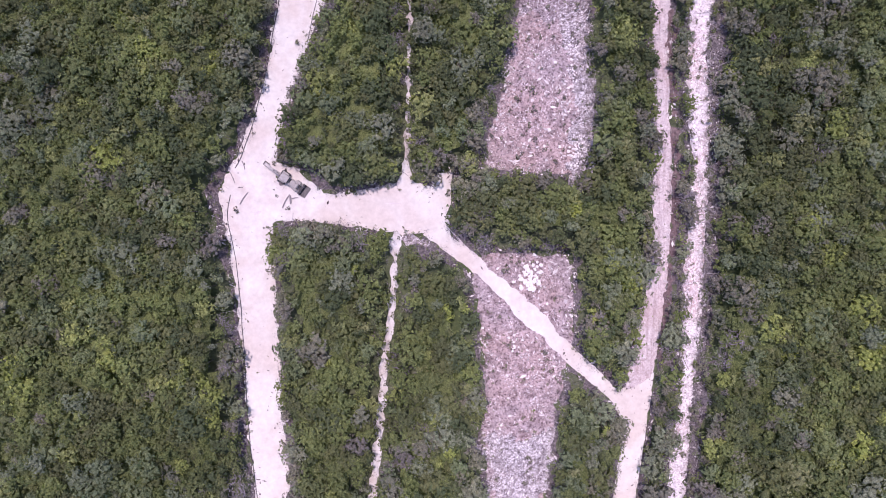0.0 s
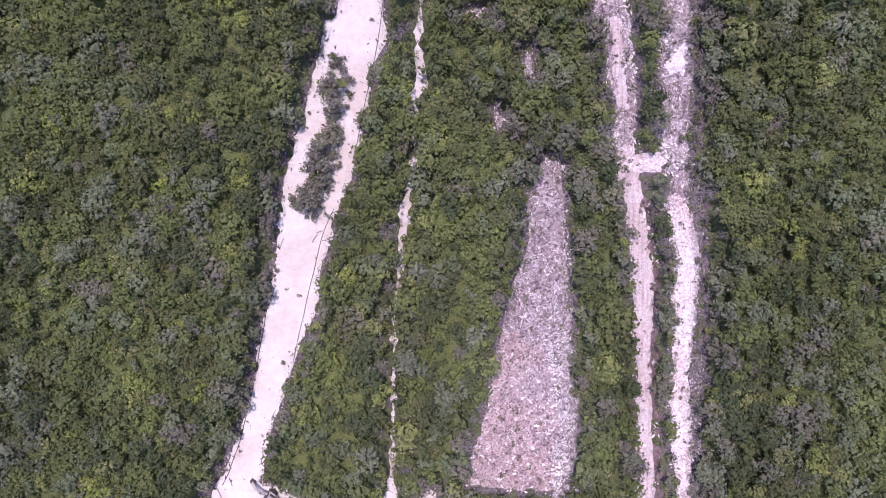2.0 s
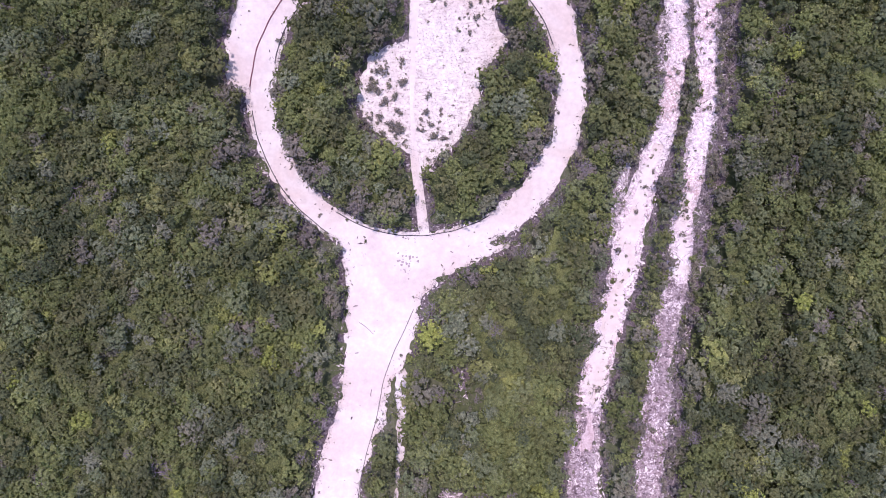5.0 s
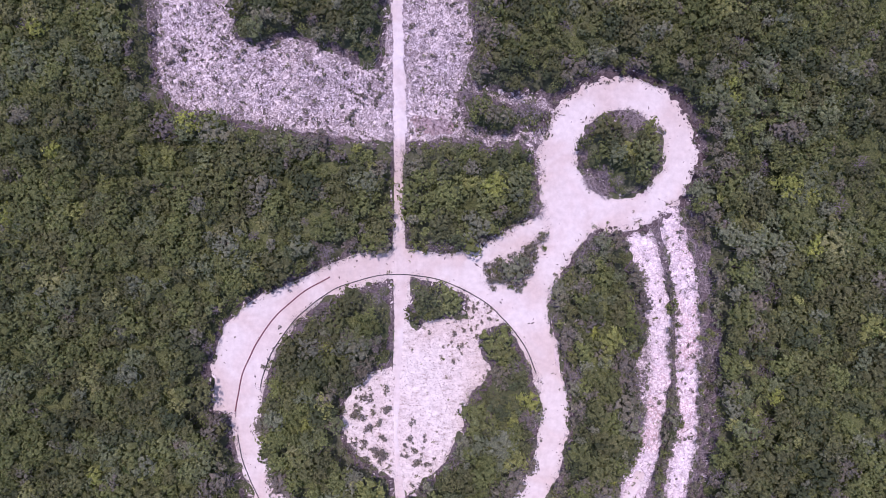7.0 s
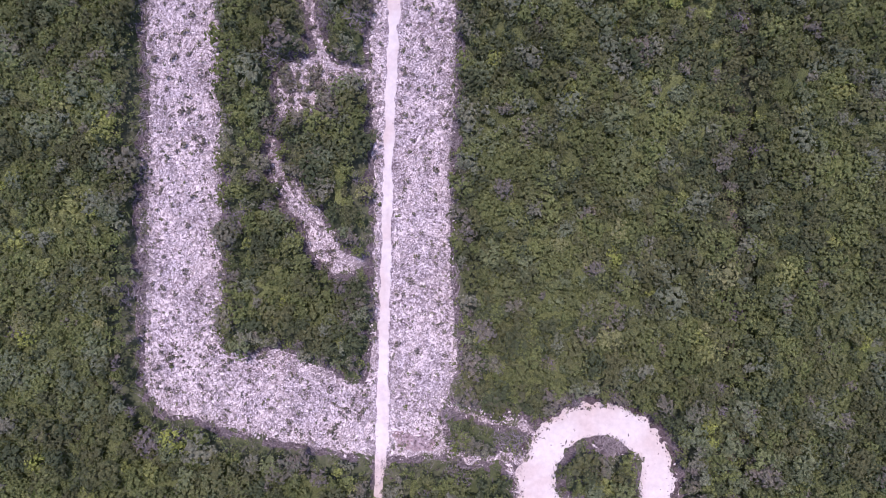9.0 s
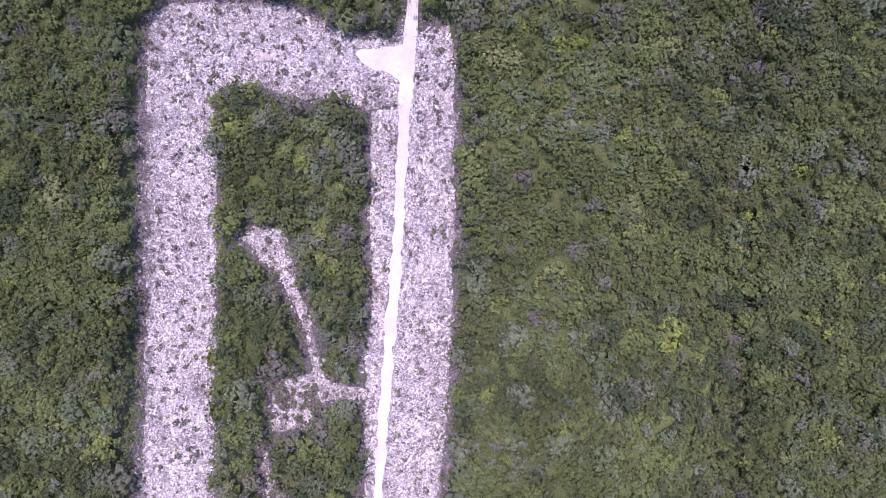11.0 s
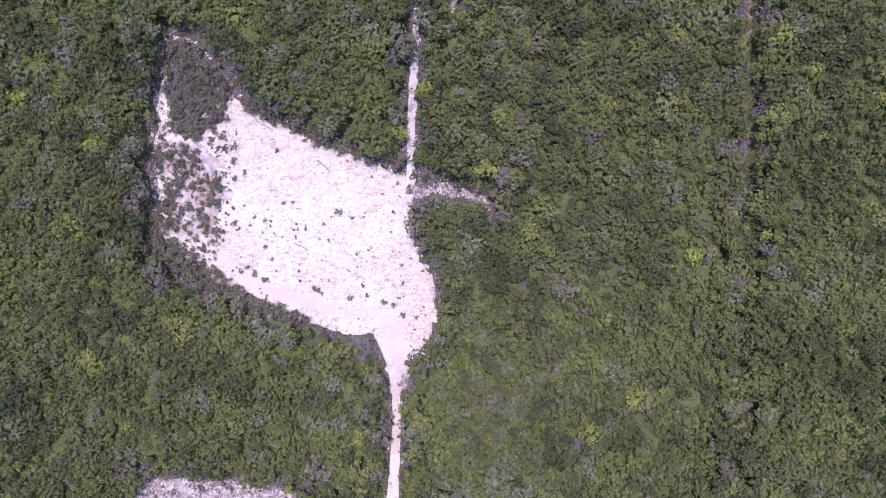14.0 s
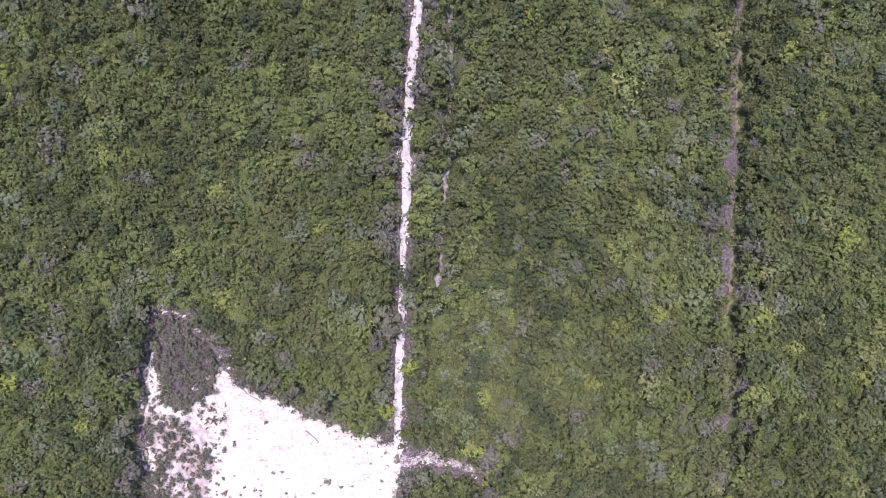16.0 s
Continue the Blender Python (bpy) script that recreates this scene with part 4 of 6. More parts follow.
def crown_shape(seed, leaves, lobes, leaf=0.17, hull=True, flat=0.75):
    """A crown of radius one: lobes of leaf sprays over a rough inner body. Vertices, triangles and the rounded normals of the lobes."""
    r = np.random.default_rng(seed)
    ang = r.random(lobes) * 6.283 + np.arange(lobes) * 2.4
    rad = np.sqrt(r.random(lobes)) * 0.66
    rad[0] = 0.1
    c = np.stack([np.cos(ang) * rad, np.sin(ang) * rad, (1 - rad ** 1.6) * 0.5 * flat + r.normal(0, 0.09, lobes)], 1)
    s = r.uniform(0.30, 0.46, lobes)
    V, F, N = [], [], []
    n = 0
    per = leaves // lobes + 1
    for k in range(lobes):
        d = unit(r.normal(size=(per * 4, 3)))
        d = d[d[:, 2] > -0.25]
        p = c[k] + d * s[k] * r.uniform(0.84, 1.12, (len(d), 1)) * [1, 1, 0.85]
        ok = np.ones(len(d), bool)
        for q in range(lobes):
            if q != k:
                ok &= np.linalg.norm((p - c[q]) / [1, 1, 0.85], axis=1) > s[q] * 0.85
        p, d = p[ok][:per], d[ok][:per]
        nrm = unit(d + r.normal(0, 0.42, d.shape))
        t = unit(np.cross(nrm, r.normal(size=d.shape)))
        b = np.cross(nrm, t)
        sz = leaf * r.uniform(0.6, 1.25, (len(d), 1))
        tri = np.stack([p + t * sz * 0.85, p - t * sz * 0.55 + b * sz * 0.85, p - t * sz * 0.55 - b * sz * 0.85], 1)
        V.append(tri.reshape(-1, 3))
        N.append(unit(tri - c[k] + [0, 0, 0.15]).reshape(-1, 3) * 0.6 + np.repeat(nrm, 3, axis=0) * 0.5)
        F.append(np.arange(n, n + 3 * len(d)).reshape(-1, 3))
        n += 3 * len(d)
        if hull:
            a = np.arange(3) * 2.0944 + r.random() * 2
            rim = c[k] + np.stack([np.cos(a), np.sin(a), np.full(3, -0.35)], 1) * s[k] * 0.78
            V.append(np.vstack([rim, c[k] + [0, 0, s[k] * 0.6]]))
            N.append(unit(V[-1] - c[k] + [0, 0, 0.1]))
            F.append(np.array([(n + i, n + (i + 1) % 3, n + 3) for i in range(3)]))
            n += 4
    return np.vstack(V), np.vstack(F), unit(np.vstack(N))


def twig_shape(seed, twigs):
    """A leafless crown of radius one: thin blades that fork outward from the middle."""
    r = np.random.default_rng(seed)
    d = unit(r.normal(size=(twigs, 3)) + [0, 0, 0.5])
    d[:, 2] = np.abs(d[:, 2])
    start = d * np.sqrt(r.uniform(0.02, 0.75, (twigs, 1)))
    end = start + unit(d * 0.55 + r.normal(0, 0.6, d.shape)) * r.uniform(0.2, 0.5, (twigs, 1))
    side = unit(np.cross(end - start, r.normal(size=d.shape))) * r.uniform(0.014, 0.034, (twigs, 1))
    tri = np.stack([start - side, start + side, end], 1) * [1, 1, 0.7]
    return tri.reshape(-1, 3), np.arange(3 * twigs).reshape(-1, 3)


def trunk_shape(sides=3):
    """A tapered, slightly bent trunk of height one and foot radius one, with no ends."""
    a = np.arange(sides) * 2 * math.pi / sides
    rings = [np.stack([np.cos(a) * w + bx, np.sin(a) * w, np.full(sides, h)], 1) for w, h, bx in ((1.0, 0.0, 0.0), (0.75, 0.5, 0.9), (0.35, 1.0, 0.3))]
    f = []
    for k in range(2):
        for i in range(sides):
            j = (i + 1) % sides
            f += [(k * sides + i, k * sides + j, (k + 1) * sides + j), (k * sides + i, (k + 1) * sides + j, (k + 1) * sides + i)]
    return np.vstack(rings), np.array(f)


def scatter(shapes, pick, x, y, z, sx, sz, turn, tone=None):
    """Many copies of the shapes joined into one set of vertices, triangles, tones and normals."""
    V, F, A, N, n = [], [], [], [], 0
    for k, (v, f, *nr) in enumerate(shapes):
        m = np.flatnonzero(pick == k)
        if not len(m):
            continue
        c, s = np.cos(turn[m])[:, None], np.sin(turn[m])[:, None]
        vx = (v[None, :, 0] * c - v[None, :, 1] * s) * sx[m][:, None] + x[m][:, None]
        vy = (v[None, :, 0] * s + v[None, :, 1] * c) * sx[m][:, None] + y[m][:, None]
        vz = v[None, :, 2] * sz[m][:, None] + z[m][:, None]
        V.append(np.stack([vx, vy, vz], -1).reshape(-1, 3))
        F.append((f[None] + (np.arange(len(m)) * len(v))[:, None, None] + n).reshape(-1, 3))
        if nr:
            w = nr[0][None]
            N.append(np.stack([w[..., 0] * c - w[..., 1] * s, w[..., 0] * s + w[..., 1] * c, np.broadcast_to(w[..., 2], (len(m), len(v)))], -1).reshape(-1, 3))
        if tone is not None:
            A.append(np.repeat(tone[m], len(v)))
        n += len(m) * len(v)
    return np.vstack(V), np.vstack(F), (np.concatenate(A) if A else None), (np.vstack(N) if N else None)


def spread(x0, x1, y0, y1, step, jitter=0.9):
    """Jittered rows of places."""
    gx, gy = np.meshgrid(np.arange(x0, x1, step), np.arange(y0, y1, step * 0.87), indexing="ij")
    gx = gx + (np.arange(gx.shape[1]) % 2)[None] * step / 2
    gx = gx + (rng.random(gx.shape) - 0.5) * jitter * step
    gy = gy + (rng.random(gy.shape) - 0.5) * jitter * step
    return gx.ravel(), gy.ravel()


def tones(x, y):
    """Species drift over some tens of metres with strays between."""
    t = 0.06 + 0.5 * value_noise(x, y, 11, 21) + rng.normal(0, 0.2, len(x))
    pale = rng.random(len(x)) < (0.04 + 0.36 * value_noise(x, y, 13, 22) ** 2) * np.where(y > 390, 0.75, 1.0)
    t = np.where(pale, rng.uniform(0.70, 0.93, len(x)), np.clip(t, 0.0, 0.70))
    return np.where(rng.random(len(x)) < (0.02 + 0.14 * value_noise(x, y, 6, 23) ** 2) * np.where(y > 235, 0.6, 1.0), rng.uniform(0.98, 1.0, len(x)), t)


CROWNS = [crown_shape(s, 44, 5 + s % 2, leaf=0.19, flat=0.72) for s in range(4)] + [crown_shape(s, 90, 7 + s % 3, leaf=0.14, flat=0.72) for s in range(4, 10)] \
    + [crown_shape(s, 138, 9 + s % 3, leaf=0.112, flat=0.72) for s in range(10, 15)]
TWIGS = [twig_shape(40 + s, 150) for s in range(3)]
TRUNK = [trunk_shape()]
STEM = [(TRUNK[0][0][[0, 1, 2, 6, 7, 8]], TRUNK[0][1][:6])]

tx, ty = spread(-87, 98, -55, 530, 2.46)
gap = open_ground(tx, ty)
tr = rng.gamma(8.0, 0.218, len(tx)).clip(0.85, 3.1)
tr = np.minimum(tr, np.maximum(0.8, gap / 0.55))
keep = gap > np.where(STONY(tx, ty) < gap + 0.1, 0.5, 0.35) * tr + rim_width(tx, ty)
tx, ty, tr, gap = tx[keep], ty[keep], tr[keep], gap[keep]


def cover(x, y, cx, cy, cr):
    """Distance to the nearest crown's middle, in that crown's radii."""
    out = np.full(len(x), 9.0)
    for y0 in np.arange(-60, 540, 6.0):
        a, b = np.flatnonzero((y >= y0) & (y < y0 + 6)), np.flatnonzero((cy > y0 - 4.5) & (cy < y0 + 10.5))
        if len(a) and len(b):
            out[a] = (np.hypot(x[a][:, None] - cx[b][None], y[a][:, None] - cy[b][None]) / cr[b][None]).min(1)
    return out


# low crowns close the gaps that the tall ones leave
for step, near, r0, r1 in ((1.7, 1.22, 0.95, 1.45), (1.25, 1.22, 0.75, 1.0)):
    nx, ny = spread(-87, 98, -55, 530, step)
    ng = open_ground(nx, ny)
    k = (ng > 1.6 + rim_width(nx, ny)) & (cover(nx, ny, tx, ty, tr) > near)
    nr = rng.uniform(r0, r1, k.sum())
    tx, ty, tr, gap = np.concatenate([tx, nx[k]]), np.concatenate([ty, ny[k]]), np.concatenate([tr, nr]), np.concatenate([gap, ng[k]])
even = np.where(ty > 235, 0.62, 1.0)
th = (4.7 + 0.6 * even * tr + 1.4 * even * value_noise(tx, ty, 14, 31) + rng.normal(0, 0.7, len(tx)) * even).clip(2.4, 9.0)
th = np.minimum(th, 2.0 + gap * 1.9)
tt = tones(tx, ty)
tt = np.where((gap < 4.0) & (lanes(tx, ty) > 3) & (rng.random(len(tx)) < np.where(gap < 1.8, 0.6, 0.28)), rng.uniform(0.84, 0.965, len(tx)), tt)
tt = np.where((np.minimum(ISLAND(tx, ty), TRIANGLE(tx, ty)) < 0.3) & (rng.random(len(tx)) < 0.75), rng.uniform(0.88, 0.966, len(tx)), tt)
turn = rng.random(len(tx)) * 6.283
kind = np.where(tr < 1.45, rng.integers(0, 4, len(tx)), np.where(tr < 2.1, rng.integers(4, 10, len(tx)), rng.integers(10, 15, len(tx))))
bare = rng.random(len(tx)) < 0.008 + 0.12 * (gap < 2.6)

# the trees that stand nearest below the line of flight are things of their own
order = np.argsort(np.abs(tx - 9.0) + np.where(bare | (ty < -40) | (ty > 510), 1e3, 0))
single = np.zeros(len(tx), bool)
single[order[:300]] = True

m = ~single & ~bare
V, F, A, N = scatter(CROWNS, kind[m], tx[m], ty[m], th[m] - tr[m] * 0.8, tr[m] * 1.3, tr[m] * 1.4, turn[m], tt[m])
canopy = new("forest_canopy", mesh_from("forest_canopy", V, F, M_LEAF, A, normals=N))
tagged(canopy, "dense low forest canopy in mixed dusty greens", "forest", kind="stuff")
m = ~single
V, F, *_ = scatter(STEM, np.zeros(m.sum(), int), tx[m], ty[m], np.full(m.sum(), -0.3), 0.05 + tr[m] * 0.04, th[m] - tr[m] * 0.3 + 0.3, turn[m])
tagged(new("forest_trunks", mesh_from("forest_trunks", V, F, M_BARK)), "thin grey trunks of the low forest", "trunks", kind="stuff")
m = bare & ~single
V, F, *_ = scatter(TWIGS, rng.integers(0, 3, m.sum()), tx[m], ty[m], th[m] - tr[m] * 0.9, tr[m] * 1.1, tr[m] * 1.2, turn[m])
tagged(new("leafless_crowns", mesh_from("leafless_crowns", V, F, M_TWIG)), "grey leafless crowns among the green trees", "trees", kind="stuff")

CROWN_MESH = [mesh_from("crown", v, f, M_LEAF_ONE, normals=w) for v, f, w in CROWNS]
TRUNK_MESH = mesh_from("trunk", *TRUNK[0], M_BARK)


def tree(x, y, h, r, turn, kind):
    base = tagged(new("tree"), "low forest tree with a dense lumpy green crown", "tree", "trees below the flight line")
    base.matrix_world = pose(x, y, -0.2, 0, 0, math.degrees(turn))
    t = new("trunk", TRUNK_MESH)
    t.parent, t.scale = base, (0.05 + r * 0.04, 0.05 + r * 0.04, h - r * 0.3 + 0.2)
    c = new("crown", CROWN_MESH[kind])
    c.parent, c.location, c.scale = base, (0, 0, h - r * 0.8 + 0.2), (r * 1.25, r * 1.25, r * 1.4)
    return base


for k in np.flatnonzero(single):
    tree(tx[k], ty[k], th[k], tr[k], turn[k], int(kind[k]))

# the closed lower storey that shows between the crowns
lx, ly = np.meshgrid(np.arange(-88, 99.5, 1.6), np.arange(-56, 532.5, 1.6), indexing="ij")
lx, ly = lx + rng.uniform(-0.4, 0.4, lx.shape), ly + rng.uniform(-0.4, 0.4, ly.shape)
lg = open_ground(lx, ly) - 0.6 * rim_width(lx, ly)
lz = np.minimum(3.2 + 1.2 * value_noise(lx, ly, 4, 44) + rng.uniform(-0.55, 0.55, lx.shape), 0.2 + np.clip(lg - 1.4, 0, 9) * 0.75)
k = np.arange(lx.size).reshape(lx.shape)
shut = np.minimum(np.minimum(lg[:-1, :-1], lg[1:, :-1]), np.minimum(lg[:-1, 1:], lg[1:, 1:])) > 3.4
q = np.stack([k[:-1, :-1], k[1:, :-1], k[1:, 1:], k[:-1, 1:]], -1)[shut]
tagged(new("lower_storey", mesh_from("lower_storey", np.stack([lx, ly, lz], -1).reshape(-1, 3), np.concatenate([q[:, [0, 1, 2]], q[:, [0, 2, 3]]]), M_LEAF, rng.uniform(0.3, 0.7, lx.size))),
       "closed lower storey of young trees under the canopy", "undergrowth", kind="stuff")

# undergrowth between the trunks, and shrubs that close the forest's rim
ux, uy = spread(-88, 99, -56, 532, 2.1)
ugap = open_ground(ux, uy)
ok = (ugap > 0.6 + 0.8 * rim_width(ux, uy)) & (ugap < 3.2)
ux, uy, ugap = ux[ok], uy[ok], ugap[ok]
ex, ey = spread(-88, 99, -56, 532, 1.15)
egap = open_ground(ex, ey)
rim = (egap > np.where(STONY(ex, ey) < egap + 0.1, 0.05, -0.35)) & (egap < 2.2) & (rng.random(len(ex)) < 0.42)
ex, ey, egap = ex[rim], ey[rim], egap[rim]
sx, sy = np.concatenate([ux, ex]), np.concatenate([uy, ey])
sr = np.concatenate([rng.uniform(1.0, 1.5, len(ux)), rng.uniform(0.35, 0.95, len(ex))])
sh = np.concatenate([np.minimum(rng.uniform(4.3, 5.5, len(ux)), 0.7 + ugap[:len(ux)] * 1.0), rng.uniform(0.3, 1.0, len(ex)) + np.clip(egap, 0, 2) * 0.9])
stone_tone = np.concatenate([rng.uniform(0.2, 0.74, len(ux)), np.where(rng.random(len(ex)) < 0.65, rng.uniform(0.84, 0.96, len(ex)), rng.uniform(0.15, 0.75, len(ex)))])
RIMS = [crown_shape(120 + s, 26, 4, leaf=0.21, hull=False) for s in range(6)]
V, F, A, N = scatter(RIMS, rng.integers(0, 6, len(sx)), sx, sy, sh - sr * 0.3, sr, sr, rng.random(len(sx)) * 6.283, stone_tone)
tagged(new("undergrowth", mesh_from("undergrowth", V, F, M_LEAF, A, normals=N)), "dusty green undergrowth and grey rim shrubs", "shrubs", kind="stuff")

# forest beyond the strip that is flown over
ox, oy = spread(-165, 176, -130, 610, 7.5)
o2x, o2y = spread(-330, 340, -300, 780, 12.0)
ok = (o2x < -168) | (o2x > 179) | (o2y < -133) | (o2y > 613)
ox, oy = np.concatenate([ox, o2x[ok]]), np.concatenate([oy, o2y[ok]])
far = (ox < -88) | (ox > 99) | (oy < -56) | (oy > 532)
far &= open_ground(ox, oy) > 1.2
ox, oy = ox[far], oy[far]
LOW = [crown_shape(70 + s, 4, 5, leaf=0.3) for s in range(4)]
orad = rng.uniform(5.2, 7.0, len(ox)) * np.where((ox < -168) | (ox > 179) | (oy < -133) | (oy > 613), 1.5, 1.0)
V, F, A, N = scatter(LOW, rng.integers(0, 4, len(ox)), ox, oy, rng.uniform(1.5, 3.0, len(ox)), orad, orad * 0.75, rng.random(len(ox)) * 6.28, tones(ox, oy))
tagged(new("forest_beyond", mesh_from("forest_beyond", V, F, M_LEAF, A, normals=N)), "low green forest running on all round", "forest", kind="stuff")


# ---- stones, litter and shrubs on the cleared ground ----
def ball(seed, rows):
    """A rough stone of radius about one: a squashed, knocked-about octahedron or finer ball."""
    bm = bmesh.new()
    bmesh.ops.create_icosphere(bm, subdivisions=rows, radius=1.0)
    r = random.Random(seed)
    for v in bm.verts:
        v.co *= r.uniform(0.72, 1.18)
        v.co.z *= 0.7
    bm.verts.ensure_lookup_table()
    out = np.array([v.co[:] for v in bm.verts]), np.array([[v.index for v in f.verts] for f in bm.faces])
    bm.free()
    return out


def chip(seed):
    r = np.random.default_rng(seed)
    v = np.array([(1, 0, 0), (0, 1, 0), (-1, 0, 0), (0, -1, 0), (0, 0, 1)], float)
    v[:, :2] *= r.uniform(0.6, 1.3, (5, 1)) * [r.uniform(1.1, 1.9), r.uniform(0.5, 0.85)]
    v[4] += [*r.uniform(-0.4, 0.4, 2), r.uniform(-0.35, 0.1)]
    v[:4, 2] = -0.15
    return v, np.array([(0, 1, 4), (1, 2, 4), (2, 3, 4), (3, 0, 4)])


CHIPS = [chip(s) for s in range(8)]


def strewn(f, per_m2, clump=6.0, seed=50, margin=0.2):
    """Random places inside an outline, thicker in some patches than in others."""
    x0, y0, x1, y1 = f.box
    y0, y1 = max(y0, -58), min(y1, 535)
    n = int((x1 - x0) * (y1 - y0) * per_m2)
    x, y = rng.uniform(x0, x1, n), rng.uniform(y0, y1, n)
    ok = f(x, y) < -margin
    x, y = x[ok], y[ok]
    dense = value_noise(x, y, clump, seed) * 0.7 + value_noise(x, y, clump * 0.35, seed + 1) * 0.5
    ok = rng.random(len(x)) < np.clip((dense - 0.2) * 1.5, 0.05, 1)
    return x[ok], y[ok]


sheet("ground_scrub", scrub, M_LITTER, 0.2, 0.5, 1.4, "pale stony dirt under low scrub", "ground", 0.06)
sheet("ground_clearing_tip", clearing_tip, M_LITTER, 0.25, 0.4, 1.0, "grey-white rubble along the scrub's rim", "ground", 0.08)
# pushed-up earth; tree shade over this band is painted into its material
sheet("ground_ring_spoil", ring_spoil, M_SPOIL, 0.22, 0.4, 1.9, "brown earth pushed to the turning circle's rim, dark with painted tree shade", "ground", 0.14, 1.1)
sheet("ground_brush_heaps", brush_heaps, M_LITTER, 0.21, 0.4, 1.2, "grey litter under torn brush", "ground", 0.08)


def off_road(x, y, slack=0.0):
    d = np.minimum(np.minimum(axis_path(x, y), diagonal_road(x, y)), np.minimum(apron(x, y), np.minimum(hedges(x, y), scrub(x, y))))
    return d > slack


STONY_PARTS = [(pink_north, 3.2, 0.0), (pink_south, 2.4, 0.0), (track_pink, 2.0, -0.5), (track_inner, 12.0, 0.0), (track_outer, 12.0, 0.0), (track_outer_far, 12.0, 0.0),
               (track_link, 12.0, 0.0), (u_west, 15.0, 1.0), (u_south, 15.0, 1.0), (u_north, 15.0, 1.0), (u_east, 15.0, 1.0), (glade_south, 9.0, 1.0), (glade_north, 9.0, 1.0),
               (field_spur, 10.0, 1.0), (clearing_tip, 8.0, 1.0), (stony_link, 8.0, 1.0), (track_spill, 10.0, 1.0)]
px, py = (np.concatenate(v) for v in zip(*[strewn(f, d, 5.0, 50 + k) for k, (f, d, _) in enumerate(STONY_PARTS)]))
ex2, ey2 = spread(-60, 64, -56, 520, 0.62)
ok = (np.abs(open_ground(ex2, ey2) - 0.1) < 0.75 + bank(ex2, ey2)) & (lanes(ex2, ey2) > 1.5) & (rng.random(len(ex2)) < 1.3 * value_noise(ex2, ey2, 4, 71) - 0.3)
px, py = np.concatenate([px, ex2[ok]]), np.concatenate([py, ey2[ok]])
smooth = np.minimum(np.minimum(stretch(track_inner, 83, 100, 0.9)(px, py), stretch(track_inner, 109.5, 117.5, 0.9)(px, py)), stretch(track_inner, 118, 168, 1.2)(px, py))
ok = off_road(px, py, 0.12) & ((smooth > 0) | (rng.random(len(px)) < 0.2))
px, py = px[ok], py[ok]
ps = np.exp(rng.normal(-1.92, 0.5, len(px))).clip(0.08, 0.55)
V, F, *_ = scatter(CHIPS, rng.integers(0, 8, len(px)), px, py, np.full(len(px), 0.06), ps, ps * 0.9, rng.random(len(px)) * 6.283)
tagged(new("loose_stones", mesh_from("loose_stones", V, F, M_STONE)), "white and grey limestone chips strewn over scraped soil", "stones", kind="stuff")

# dark clods that were scraped out of the roads and lie thickest at their rims
ox, oy = spread(-60, 64, -56, 445, 0.42)
og = open_ground(ox, oy)
on_road = union(main_road, ring_road, neck_road, small_ring, diagonal_road, cross_road, ring_spoil)(ox, oy) < 0.4
chance = 0.34 * np.exp(np.clip(og, -9, 0) / 0.8) * np.clip(2.2 * value_noise(ox, oy, 5, 171) - 0.5, 0, 1) + 0.12 * np.clip(value_noise(ox, oy, 3, 172) - 0.72, 0, 1)
chance = np.where(ring_spoil(ox, oy) < 0.8, 0.45, chance)
ok = on_road & (og < 0.6) & (rng.random(len(ox)) < chance)
ox, oy = ox[ok], oy[ok]
clod = np.exp(rng.normal(-2.2, 0.5, len(ox))).clip(0.05, 0.32)
V, F, *_ = scatter(CHIPS, rng.integers(0, 8, len(ox)), ox, oy, np.full(len(ox), 0.24), clod, clod, rng.random(len(ox)) * 6.283)
tagged(new("road_clods", mesh_from("road_clods", V, F, M_SPOIL)), "dark brown earth clods on the white dirt roads", "clods", kind="stuff")

# low regrowth and torn brush among the stones
gxs, gys = (np.concatenate(v) for v in zip(*[strewn(f, max(0.05, 0.45 + 0.6 * u), 2.5, 80 + k) for k, (f, _, u) in enumerate(STONY_PARTS)]))
fx, fy = strewn(area([(-49, 412), (-36, 410), (-33, 425), (-34.5, 440), (-44, 440), (-49, 445)]), 2.2, 4.0, 95)
yx, yy = strewn(area([(-10, 165), (0.4, 165), (0.4, 185), (-9, 185)]), 0.7, 3.0, 96)
mx, my = strewn(marl_field, 0.15, 5.0, 97)
zx, zy = strewn(ring_yard, 0.12, 4.0, 98)
dx0, dy0 = spread(-60, 62, -56, 532, 0.9)
dg = open_ground(dx0, dy0)
ok = (dg < -0.1) & (rng.random(len(dx0)) < 0.42 * np.exp(dg / 0.7))
gxs, gys = np.concatenate([gxs, fx, yx, mx, zx, dx0[ok]]), np.concatenate([gys, fy, yy, my, zy, dy0[ok]])
ok = off_road(gxs, gys, 0.2)
gxs, gys = gxs[ok], gys[ok]
gs = np.exp(rng.normal(-1.4, 0.5, len(gxs))).clip(0.1, 0.85)
TUFTS = [crown_shape(130 + s, 13, 3, leaf=0.42, hull=False) for s in range(6)]
V, F, A, N = scatter(TUFTS, rng.integers(0, 6, len(gxs)), gxs, gys, 0.05 + gs * 0.35, gs * 1.2, gs, rng.random(len(gxs)) * 6.283, np.where(rng.random(len(gxs)) < 0.94, rng.uniform(0.89, 0.96, len(gxs)), rng.uniform(0.05, 0.5, len(gxs))))
tagged(new("regrowth", mesh_from("regrowth", V, F, M_LEAF, A, normals=N)), "small dark regrowth tufts between stones", "plants", kind="stuff")


